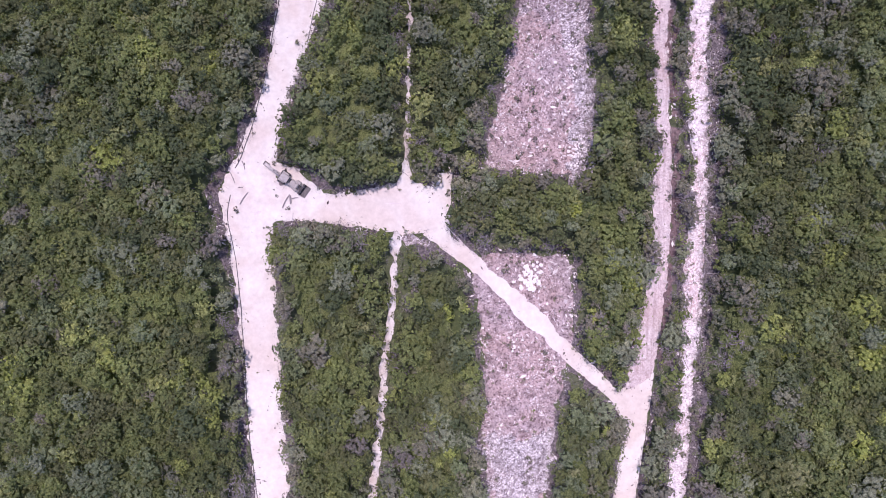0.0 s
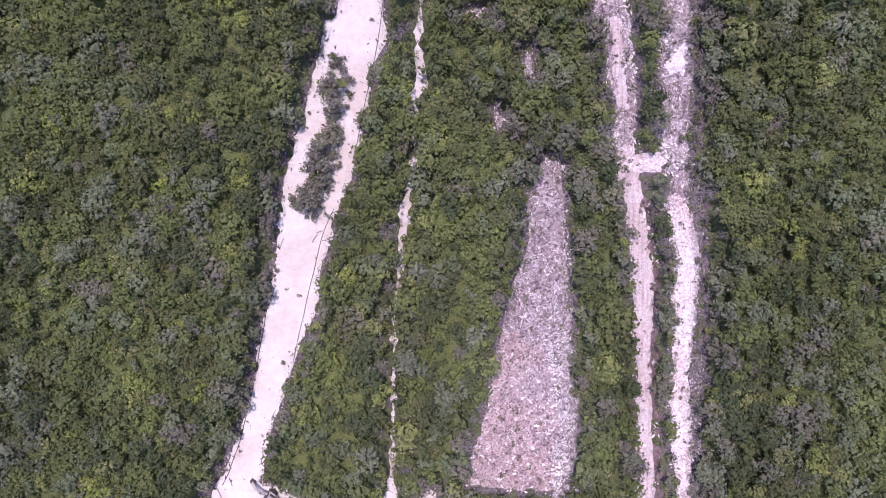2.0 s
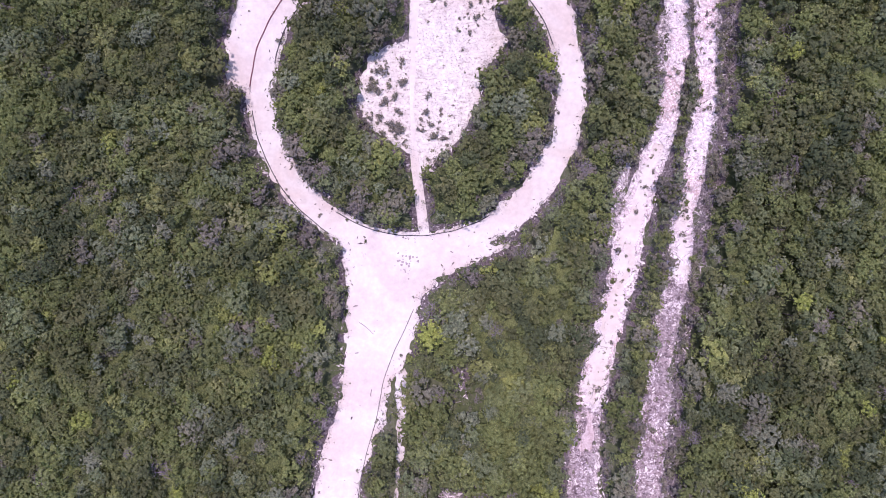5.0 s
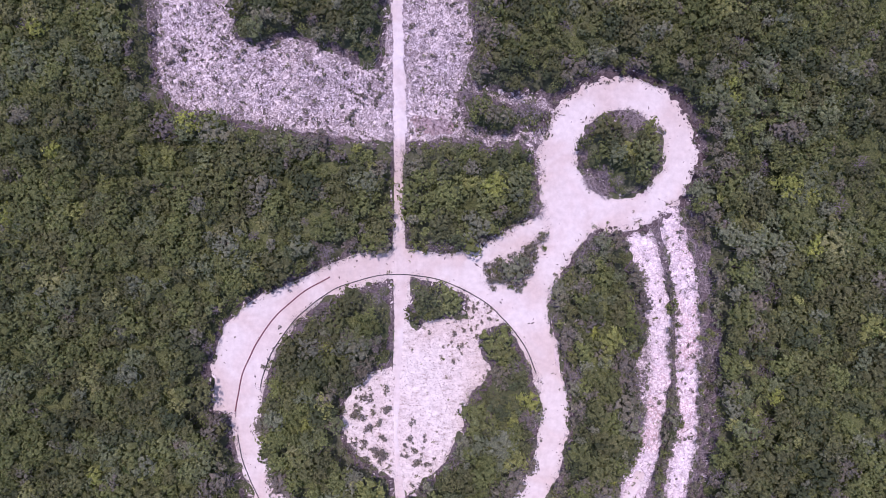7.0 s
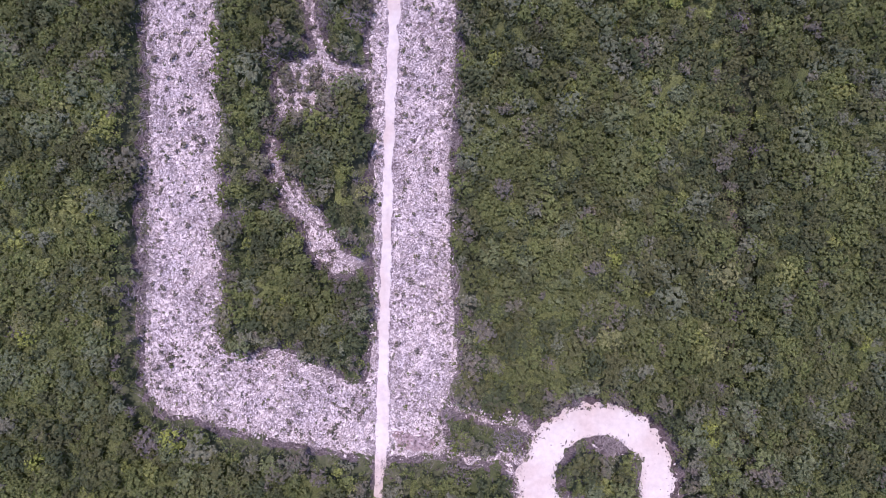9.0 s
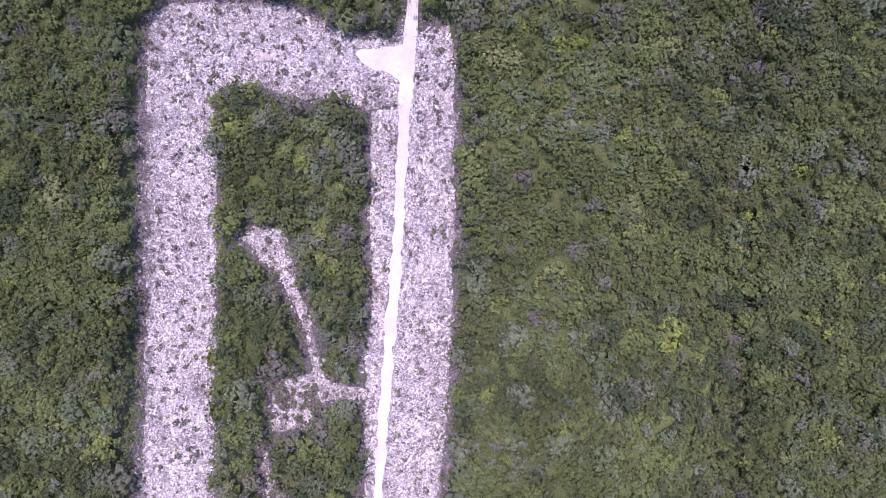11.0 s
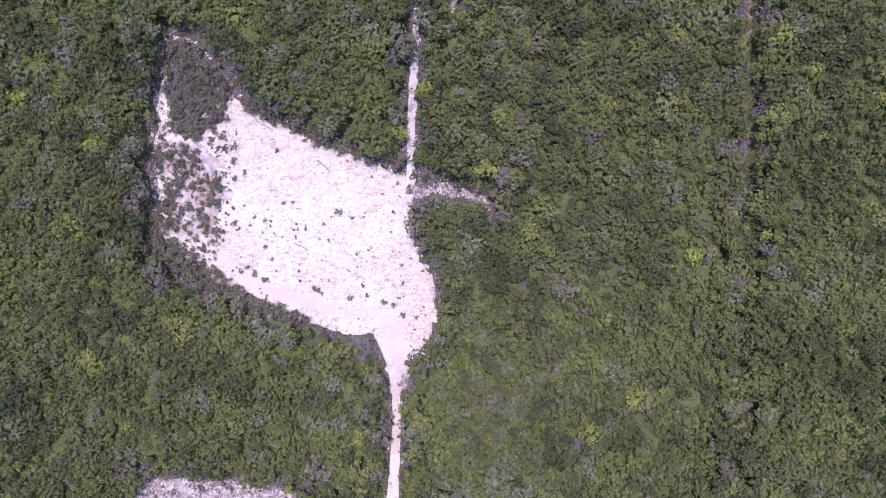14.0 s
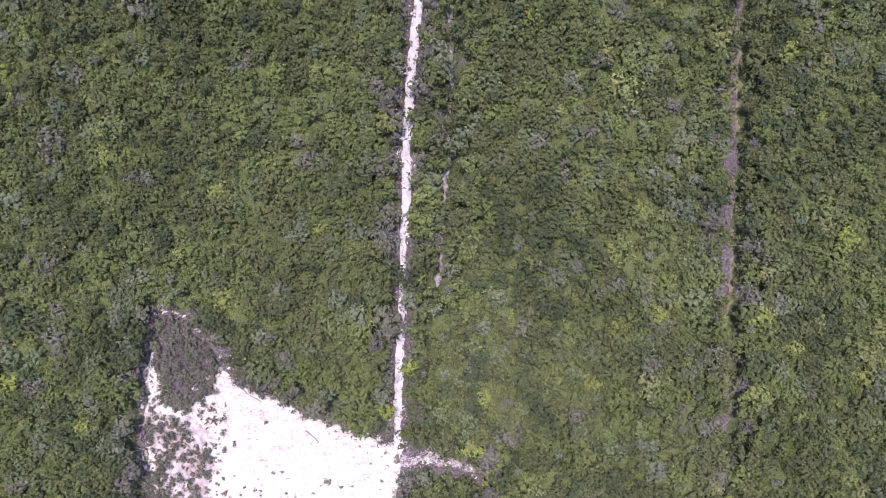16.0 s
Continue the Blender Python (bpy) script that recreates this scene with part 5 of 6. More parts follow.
def stick_set(x, y, z, length, radius, flat):
    """Thin three-sided sticks in all directions, joined."""
    n = len(x)
    a = rng.random(n) * 6.283
    el = rng.normal(0, flat, n)
    d = np.stack([np.cos(a) * np.cos(el), np.sin(a) * np.cos(el), np.sin(el)], 1)
    u = unit(np.cross(d, [0, 0, 1.0]))
    w = np.cross(u, d)
    c = np.stack([x, y, z], 1)
    V = []
    for end, thick in ((-0.5, 1.0), (0.5, 0.35)):
        for t in (0.5, 2.6, 4.7):
            V.append(c + d * (end * length)[:, None] + (u * math.cos(t) + w * math.sin(t)) * (radius * thick)[:, None])
    V = np.stack(V, 1)
    f = np.array([(0, 1, 4), (0, 4, 3), (1, 2, 5), (1, 5, 4), (2, 0, 3), (2, 3, 5)])
    return V.reshape(-1, 3), (f[None] + (np.arange(n) * 6)[:, None, None]).reshape(-1, 3)


bx, by = spread(-60, 72, -56, 532, 0.5)
bg = open_ground(bx, by)
near = ((bg > -0.7) & (bg < 1.4) & off_road(bx, by, 0.3)) | (windrow_east(bx, by) < 0.4) | (windrow_west(bx, by) < 0.4) | ((u_west(bx, by) < 0.5) & (bx < -42.0 - (by - 250) * 0.02))
bx, by, bg = bx[near], by[near], bg[near]
rough_rim = np.minimum(STONY(bx, by), marl_field(bx, by)) < 1.6
pushed = ((bx > 46) & (by < 216) & (by > -60)) | (bx < -42.5) | ((by > 366) & (by < 376) & (bx < 0)) | ((bx > 23) & (bx < 28) & (by > 8) & (by < 78)) | ((bx > 11) & (bx < 17) & (by > 228) & (by < 372))
p = np.where(rough_rim, 0.12, 0.05) + 0.55 * (pushed & rough_rim & (bg > -1.0)) + 0.8 * (np.minimum(windrow_east(bx, by), windrow_west(bx, by)) < 0.4) + 0.35 * (u_west(bx, by) < -0.8)
ok = rng.random(len(bx)) < p * (0.35 + 1.1 * value_noise(bx, by, 7, 61))
bx, by, bg = bx[ok], by[ok], bg[ok]
kx, ky = (np.concatenate(v) for v in zip(strewn(area([(24.5, 208.6), (30.2, 213.5), (29.6, 210.8), (27.5, 207.6), (26.0, 206.6)]), 9.0, 2.0, 140, 0.1), strewn(brush_heaps, 16.0, 2.0, 141)))
wx, wy = (np.concatenate(v) for v in zip(*[strewn(f, max(0.05, 0.35 + 2.2 * u), 5.0, 110 + k) for k, (f, _, u) in enumerate(STONY_PARTS)]))
ok = off_road(wx, wy)
bx, by, bg = np.concatenate([bx, wx[ok], kx]), np.concatenate([by, wy[ok], ky]), np.concatenate([bg, np.full(ok.sum(), -0.9), np.full(len(kx), 0.6)])
V, F = stick_set(bx, by, 0.2 + rng.random(len(bx)) * np.clip(0.5 + bg * 0.5, 0.1, 1.0), rng.uniform(0.5, 2.6, len(bx)), rng.uniform(0.022, 0.06, len(bx)), 0.3)
tagged(new("brush_litter", mesh_from("brush_litter", V, F, M_DEAD)), "grey dead branches pushed aside along the rim", "branches", kind="stuff")


cx, cy = spread(-60, 64, -56, 532, 1.25)
cg = open_ground(cx, cy)
near_rim = (cg > -1.3 * value_noise(cx, cy, 3, 66) + 0.1) & (cg < 1.9 + bank(cx, cy)) & (rng.random(len(cx)) < np.where(lanes(cx, cy) < 2.5, 0.15, 0.8))
ok = near_rim | ((hedges(cx, cy) < 0.2) & (rng.random(len(cx)) < 0.85)) | ((np.minimum(windrow_east(cx, cy), windrow_west(cx, cy)) < 0.3) & (rng.random(len(cx)) < 0.15 + 0.7 * value_noise(cx, cy, 5, 67))) | ((np.minimum(scrub(cx, cy), scrub_fringe(cx, cy)) < 0.4) & (rng.random(len(cx)) < 0.8))
cx, cy = cx[ok], cy[ok]
cr = rng.uniform(0.5, 1.35, len(cx))
V, F, *_ = scatter([twig_shape(60 + s, 32) for s in range(4)], rng.integers(0, 4, len(cx)), cx, cy, np.full(len(cx), 0.1), cr, cr * 1.1, rng.random(len(cx)) * 6.283)
tagged(new("bare_bushes", mesh_from("bare_bushes", V, F, M_TWIG)), "grey leafless bushes at the clearing rims", "bushes", kind="stuff")
qx, qy = spread(-51, -33, 434, 459, 1.0)
ok = (scrub(qx, qy) < 0.3 - 1.0 * value_noise(qx, qy, 4, 75)) & ((clearing_tip(qx, qy) > -0.3) | (rng.random(len(qx)) < 0.6))
vx, vy = spread(-52, -5, 402, 458, 0.8)
ok2 = (scrub_fringe(vx, vy) < 0.3) & (rng.random(len(vx)) < 0.7)
wx, wy = strewn(overgrown, 0.75, 2.4, 151, 0.4)
zx, zy = strewn(area([(-19.4, 294), (-19.6, 300.5), (-18, 302.4), (-9.5, 303), (-6, 301.8), (-8.5, 300.2), (-10.8, 297), (-16, 294)]), 1.0, 3.0, 152)
qx, qy = np.concatenate([qx[ok], vx[ok2], wx, zx]), np.concatenate([qy[ok], vy[ok2], wy, zy])
hx, hy = spread(-30, 62, -56, 216, 1.1)
ok = (hedges(hx, hy) < 0.25) & (rng.random(len(hx)) < 0.85) | ((windrow_east(hx, hy) < 0.3) & (rng.random(len(hx)) < 1.3 * value_noise(hx, hy, 6, 68) - 0.25))
hx, hy = hx[ok], hy[ok]
HEDGE = [crown_shape(180 + s, 40, 4, leaf=0.19) for s in range(6)]
hr = rng.uniform(0.55, 1.25, len(hx))
V, F, A, N = scatter(HEDGE, rng.integers(0, 6, len(hx)), hx, hy, rng.uniform(0.5, 1.5, len(hx)), hr, hr, rng.random(len(hx)) * 6.283, np.where(rng.random(len(hx)) < 0.82, rng.uniform(0.88, 0.966, len(hx)), rng.uniform(0.1, 0.7, len(hx))))
tagged(new("hedge_growth", mesh_from("hedge_growth", V, F, M_LEAF, A, normals=N)), "dusty shrubs left standing between the tracks", "shrubs", kind="stuff")
qr = rng.uniform(0.5, 1.45, len(qx))
V, F, A, N = scatter(HEDGE, rng.integers(0, 6, len(qx)), qx, qy, qr * 0.6, qr, qr, rng.random(len(qx)) * 6.283, rng.uniform(0.87, 0.965, len(qx)))
tagged(new("scrub_patch", mesh_from("scrub_patch", V, F, M_LEAF, A, normals=N)), "low grey half-dead scrub on the clearings", "scrub", kind="stuff")


# ---- boulders ----
def boulder_mesh(seed, material):
    bm = bmesh.new()
    bmesh.ops.create_icosphere(bm, subdivisions=2, radius=1.0)
    r = random.Random(seed)
    cut = [Vector((r.uniform(-1, 1), r.uniform(-1, 1), r.uniform(-0.3, 1))).normalized() for _ in range(9)]
    for v in bm.verts:
        for n in cut:
            over = v.co.dot(n) - 0.62
            if over > 0:
                v.co -= n * over * 0.85
        v.co *= r.uniform(0.97, 1.04)
        v.co.z *= 0.75
    me = bpy.data.meshes.new("boulder")
    bm.to_mesh(me)
    bm.free()
    me.materials.append(material)
    return me


BOULDERS = [boulder_mesh(s, M_BOULDER) for s in range(5)]
CLODS = [boulder_mesh(10 + s, M_CLOD) for s in range(5)]


def boulder(x, y, r, label, group, meshes=BOULDERS):
    ob = tagged(new("boulder", meshes[int(rng.integers(0, 5))]), label, "boulder", group)
    r *= 0.8
    ob.matrix_world = pose(x, y, 0.05 + r * 0.35, 0, 0, rng.uniform(0, 360)) @ Matrix.Diagonal((r, r * rng.uniform(0.75, 1.1), r * rng.uniform(0.7, 1.0), 1))


def heap(cx, cy, spread_x, spread_y, count, r0, r1, label, group, meshes=BOULDERS):
    for _ in range(count):
        boulder(cx + rng.normal(0, spread_x), cy + rng.normal(0, spread_y), rng.uniform(r0, r1), label, group, meshes)


heap(14.8, -7.4, 1.0, 1.5, 48, 0.3, 0.75, "pale limestone boulder heaped on red soil", "boulder heap")
heap(12.2, -20.5, 0.8, 0.9, 12, 0.2, 0.42, "pale limestone boulder on red soil", "small boulder heap")
heap(-0.4, 145.2, 1.0, 0.9, 34, 0.15, 0.42, "grey earth clod in a heap on the road junction", "clods at the junction", CLODS)
heap(23.6, 15.0, 1.0, 1.6, 26, 0.2, 0.5, "white limestone boulder at the strip's rim", "boulders at the rim")
heap(22.3, 33.0, 0.8, 5.0, 30, 0.15, 0.4, "white limestone boulder at the strip's rim", "boulders at the rim")
heap(59.3, 186.5, 0.6, 2.2, 12, 0.2, 0.42, "white limestone boulder pushed to the track's rim", "boulders by the track")
heap(45.5, 73.0, 2.2, 1.8, 16, 0.2, 0.55, "white limestone boulder on the bulldozed track", "boulders on the track link")
heap(36.9, 92.0, 0.5, 1.6, 12, 0.2, 0.5, "white limestone boulder on the bulldozed track", "boulders on the inner track")
heap(-16.5, 232.6, 4.0, 0.6, 14, 0.2, 0.5, "white limestone boulder at the strip's foot", "boulders at the strip's foot")
for x, y, r in ((22.6, -15.2, 0.55), (21.9, -17.0, 0.3), (5.9, -26.4, 0.42), (6.0, -17.5, 0.4), (5.6, -19.6, 0.35), (38.3, 82.0, 0.45), (57.0, 174.5, 0.5)):
    boulder(x, y, r, "single pale limestone boulder", "single boulders")


# ---- shrubs that stand alone on the bare ground ----
SHRUB_MESH = [mesh_from("shrub", v, f, M_SHRUB, normals=w) for v, f, w in (crown_shape(160 + s, 56, 5, leaf=0.18) for s in range(6))]


def shrub(x, y, r, label, group):
    ob = tagged(new("shrub", SHRUB_MESH[int(rng.integers(0, 6))]), label, "shrub", group)
    ob.matrix_world = pose(x, y, r * 0.42, 0, 0, rng.uniform(0, 360)) @ Matrix.Diagonal((r, r, r * 0.85, 1))


def shrubs(f, count, r0, r1, label, group, slack=-0.6):
    x0, y0, x1, y1 = f.box
    done = 0
    while done < count:
        x, y = rng.uniform(x0, x1), rng.uniform(y0, y1)
        if f(np.array([x]), np.array([y]))[0] < slack and off_road(np.array([x]), np.array([y]), 0.4)[0]:
            shrub(x, y, r0 + (r1 - r0) * rng.random() ** 2, label, group)
            done += 1


shrubs(area([(-48.5, 414), (-38, 412), (-31, 422), (-33, 438), (-45, 438), (-48.5, 443)]), 100, 0.3, 1.0, "dark low shrub on white marl", "shrubs on the overgrown marl")
shrubs(marl_field, 14, 0.15, 0.35, "small dark shrub on bare white marl", "shrubs on the bare marl", -2.0)
for glade in (glade_south, glade_north):
    shrubs(glade, 16, 0.4, 1.0, "dusty shrub regrowing in a stony glade", "shrubs in the glades", -0.2)
shrubs(area([(-9, 172), (-6, 168), (0.2, 166.5), (0.2, 185), (-6.5, 181.5)]), 20, 0.45, 1.3, "dark shrub on white ground inside the roundabout", "shrubs in the ring yard", 0.0)
shrubs(area([(2.5, 165), (9, 168), (7, 174), (2.5, 176)]), 16, 0.3, 0.9, "dark shrub on white ground inside the roundabout", "shrubs in the ring yard", 0.0)
shrubs(area([(14.6, 200.2), (16.5, 200.7), (20.2, 198), (22.5, 195.4), (19.1, 195.2), (15.5, 191.5), (13.5, 194)]), 34, 0.25, 0.75, "dusty grey shrub on white ground beside the roundabout", "shrubs in the ring yard", 0.0)
shrubs(area([(11, 183), (15.5, 193), (12.5, 196.5), (9, 190)]), 14, 0.2, 0.7, "dark shrub on white ground inside the roundabout", "shrubs in the ring yard", 0.0)
for sx0, sy0, sr0 in ((-4.6, 181.5, 1.4), (-0.5, 183.1, 0.9), (-0.6, 179.2, 1.2), (-5.1, 177.7, 1.1), (-2.1, 176.5, 1.1), (-1.4, 170.9, 1.3), (-3.2, 171.4, 1.1), (-5.0, 172.5, 0.9), (4.0, 176.6, 0.9), (3.6, 173.6, 1.0),
                      (5.0, 169.2, 1.3), (7.1, 168.7, 1.0), (4.4, 171.3, 1.0), (12.2, 193.5, 0.8), (13.5, 191, 0.9)):
    shrub(sx0, sy0, sr0, "dusty grey shrub on white ground inside the roundabout", "shrubs in the ring yard")
for sx0, sy0, sr0 in ((-13.0, 425.8, 0.9), (-25.5, 422.9, 0.5), (-19.2, 412.2, 0.5), (-16.2, 411.0, 0.75), (-14.8, 410.1, 0.5), (-6.5, 410.5, 0.6), (-9.3, 409.6, 0.75), (-3.2, 409.4, 0.85), (-1.2, 409.0, 0.75),
                      (0.9, 407.4, 0.8), (-29.3, 413.9, 0.7), (-27.6, 412.9, 0.85), (-25.6, 411.9, 0.9), (-20.6, 422.7, 0.5), (-18.9, 422.1, 0.6), (-14.3, 420.2, 0.5), (-16.0, 420.4, 0.4), (-10.2, 424.8, 0.55),
                      (1.2, 418.1, 0.4), (3.7, 415.9, 0.5), (-24.6, 415.8, 0.5), (-28.6, 423.3, 0.5), (-23.3, 426.4, 0.5), (-2.6, 426.5, 0.5), (-26.9, 420.7, 0.35), (-23.2, 420.0, 0.4), (-17.3, 412.3, 0.3),
                      (-24.7, 420.7, 0.35), (-25.3, 436.2, 0.7)):
    shrub(sx0, sy0, sr0, "dark shrub on bare white marl", "shrubs on the bare marl")



# ---- pipes along the roads ----
def pipe(points, radius, label, steps=6, material=M_PIPE):
    """A pipe lying on the ground along a smoothed line."""
    p = [Vector((x, y, 0.16 + radius)) for x, y in points]
    line = []
    for k in range(len(p) - 1):
        a, b, c, d = p[max(k - 1, 0)], p[k], p[k + 1], p[min(k + 2, len(p) - 1)]
        for s in range(steps):
            t = s / steps
            line.append(0.5 * (2 * b + (c - a) * t + (2 * a - 5 * b + 4 * c - d) * t * t + (3 * b - a - 3 * c + d) * t ** 3))
    line.append(p[-1])
    bm = bmesh.new()
    rings = []
    for k, q in enumerate(line):
        d = (line[min(k + 1, len(line) - 1)] - line[max(k - 1, 0)]).normalized()
        u = d.cross(Vector((0, 0, 1))).normalized()
        wob = Vector((u.x, u.y, 0)) * (noise.noise(q * 0.25) * 0.22)
        rings.append([bm.verts.new(q + wob + (u * math.cos(a) + Vector((0, 0, 1)) * math.sin(a)) * radius) for a in np.arange(6) * math.pi / 3])
    for r0, r1 in zip(rings, rings[1:]):
        for i in range(6):
            bm.faces.new((r0[i], r0[(i + 1) % 6], r1[(i + 1) % 6], r1[i]))
    bm.faces.new(rings[0][::-1])
    bm.faces.new(rings[-1])
    return tagged(part("pipe", bm, material, None), label, "pipe", "pipes along the roads")


def arc(cx, cy, r0, r1, a0, a1, n=14):
    return [(cx + (r0 + (r1 - r0) * k / n) * math.cos(radians(a0 + (a1 - a0) * k / n)), cy + (r0 + (r1 - r0) * k / n) * math.sin(radians(a0 + (a1 - a0) * k / n))) for k in range(n + 1)]


pipe([(-36.0, -62), (-36.7, -50), (-38.4, -35.7), (-39.2, -19.7), (-40.5, -4.7), (-42.0, 2.8), (-41.5, 7.5)], 0.055, "black pipe laid along the white road's edge")
pipe([(-40.6, 12.5), (-38.7, 16.6), (-36.7, 22.9), (-34.5, 31.4), (-32.3, 43.5), (-30.4, 50)], 0.06, "black pipe laid along the white road's edge")
pipe([(-26.9, 36), (-24.4, 47), (-21.4, 59), (-19.0, 65)], 0.05, "black pipe laid along the white road's edge")
pipe([(-14.9, 76), (-11.6, 91), (-9, 106), (-6.5, 115), (-4.4, 124.6), (-1.5, 131), (1.0, 136.5)], 0.05, "black pipe laid across the dirt road")
pipe(arc(*RING, 27.1, 27.1, 18, 168, 26), 0.09, "black pipe curving round the roundabout's inner rim")
pipe(arc(*RING, 27.2, 27.0, 236, 300, 12), 0.08, "black pipe curving round the roundabout's inner rim")
pipe(arc(*RING, 29.6, 31.2, 116, 178, 12), 0.11, "dull red pipe curving round the roundabout's outer rim", material=M_HOSE)
pipe(arc(*RING, 30.9, 31.3, 186, 238, 10), 0.08, "black pipe curving round the roundabout's outer rim")


# ---- backhoe loader at the junction ----
M_PAINT = plain_mat("dusty_cream_paint", (0.38, 0.345, 0.31), 0.6, wear=(0.16, 0.13, 0.12), amount=0.7)
M_STEEL = plain_mat("worn_dark_steel", (0.07, 0.065, 0.065), 0.55, 0.4, (0.3, 0.26, 0.24), 0.5)
M_TYRE = plain_mat("dusty_rubber", (0.025, 0.025, 0.027), 0.85, 0.0, (0.35, 0.3, 0.27), 0.5)
M_GLASS, _, gb = mat("cab_glass", 0.08)
gb.inputs["Base Color"].default_value = (0.02, 0.025, 0.03, 1)
gb.inputs["Specular IOR Level"].default_value = 0.6


def block(bm, cx, cy, cz, sx, sy, sz, bevel=0.05, taper=1.0):
    """A bevelled block, its top narrowed by taper, added to bm."""
    made = bmesh.ops.create_cube(bm, size=1.0)["verts"]
    for v in made:
        k = taper if v.co.z > 0 else 1.0
        v.co = Vector((cx + v.co.x * sx * k, cy + v.co.y * sy * k, cz + v.co.z * sz))
    edges = list({e for v in made for e in v.link_edges})
    bmesh.ops.bevel(bm, geom=edges, offset=min(bevel, 0.3 * min(sx, sy, sz)), segments=2, affect="EDGES")


def beam(bm, a, c, w, h0, h1):
    """A box girder from a to c, with its height running from h0 to h1."""
    a, c = Vector(a), Vector(c)
    d = (c - a).normalized()
    s = Vector((0, 1, 0)) * w / 2
    u = s.cross(d).normalized()
    vs = [bm.verts.new(p + s * i + u * h * j / 2) for p, h in ((a, h0), (c, h1)) for i, j in ((-1, -1), (1, -1), (1, 1), (-1, 1))]
    for f in ((3, 2, 1, 0), (4, 5, 6, 7), (0, 1, 5, 4), (1, 2, 6, 5), (2, 3, 7, 6), (3, 0, 4, 7)):
        bm.faces.new([vs[k] for k in f])


def scoop(bm, x, z, depth, width, height, way):
    """A digging bucket: a curved back, open to the front, with cheeks."""
    prof = [(0.0, height), (-0.25 * depth, 0.7 * height), (-0.3 * depth, 0.3 * height), (0.0, 0.0), (depth * 0.7, 0.0)]
    t = 0.05
    for y0, y1 in ((-width / 2, width / 2),):
        for (ax, az), (cx, cz) in zip(prof, prof[1:]):
            n = Vector((cz - az, 0, -(cx - ax))).normalized() * t
            q = [Vector((x + way * ax, y, z + az)) for y in (y0, y1)] + [Vector((x + way * cx, y, z + cz)) for y in (y1, y0)]
            lo = [bm.verts.new(p) for p in q]
            hi = [bm.verts.new(p + Vector((way * n.x, 0, n.z))) for p in q]
            bm.faces.new(lo)
            bm.faces.new(hi[::-1])
            for i in range(4):
                bm.faces.new((lo[i], lo[(i + 1) % 4], hi[(i + 1) % 4], hi[i]))
    for y in (-width / 2, width / 2 - t):
        a = [bm.verts.new((x + way * px, y, z + pz)) for px, pz in prof]
        c = [bm.verts.new((x + way * px, y + t, z + pz)) for px, pz in prof]
        bm.faces.new(a)
        bm.faces.new(c[::-1])
        for i in range(5):
            bm.faces.new((a[i], a[(i + 1) % 5], c[(i + 1) % 5], c[i]))


def wheel(parent, x, y, r, w):
    def drum(rad, wid, inner, lugs):
        bm = bmesh.new()
        n = 24
        prof = [(inner, -wid / 2), (rad * 0.93, -wid / 2), (rad, -wid * 0.32), (rad, wid * 0.32), (rad * 0.93, wid / 2), (inner, wid / 2)]
        rows = []
        for k in range(n):
            a = k * 2 * math.pi / n
            g = 1.0 - 0.03 * (k % 2) * lugs
            rows.append([bm.verts.new((x + math.cos(a) * p * g, y + q, r + math.sin(a) * p * g)) for p, q in prof])
        for k in range(n):
            s0, s1 = rows[k], rows[(k + 1) % n]
            for i in range(len(prof)):
                j = (i + 1) % len(prof)
                bm.faces.new((s0[i], s0[j], s1[j], s1[i]))
        return bm
    whl = part("wheel", drum(r * 0.35, w * 0.9, r * 0.08, 0), M_STEEL, parent)
    part("tyre", drum(r, w, r * 0.58, 1), M_TYRE, whl)
    part("rim", drum(r * 0.57, w * 0.6, r * 0.2, 0), M_PAINT, whl)


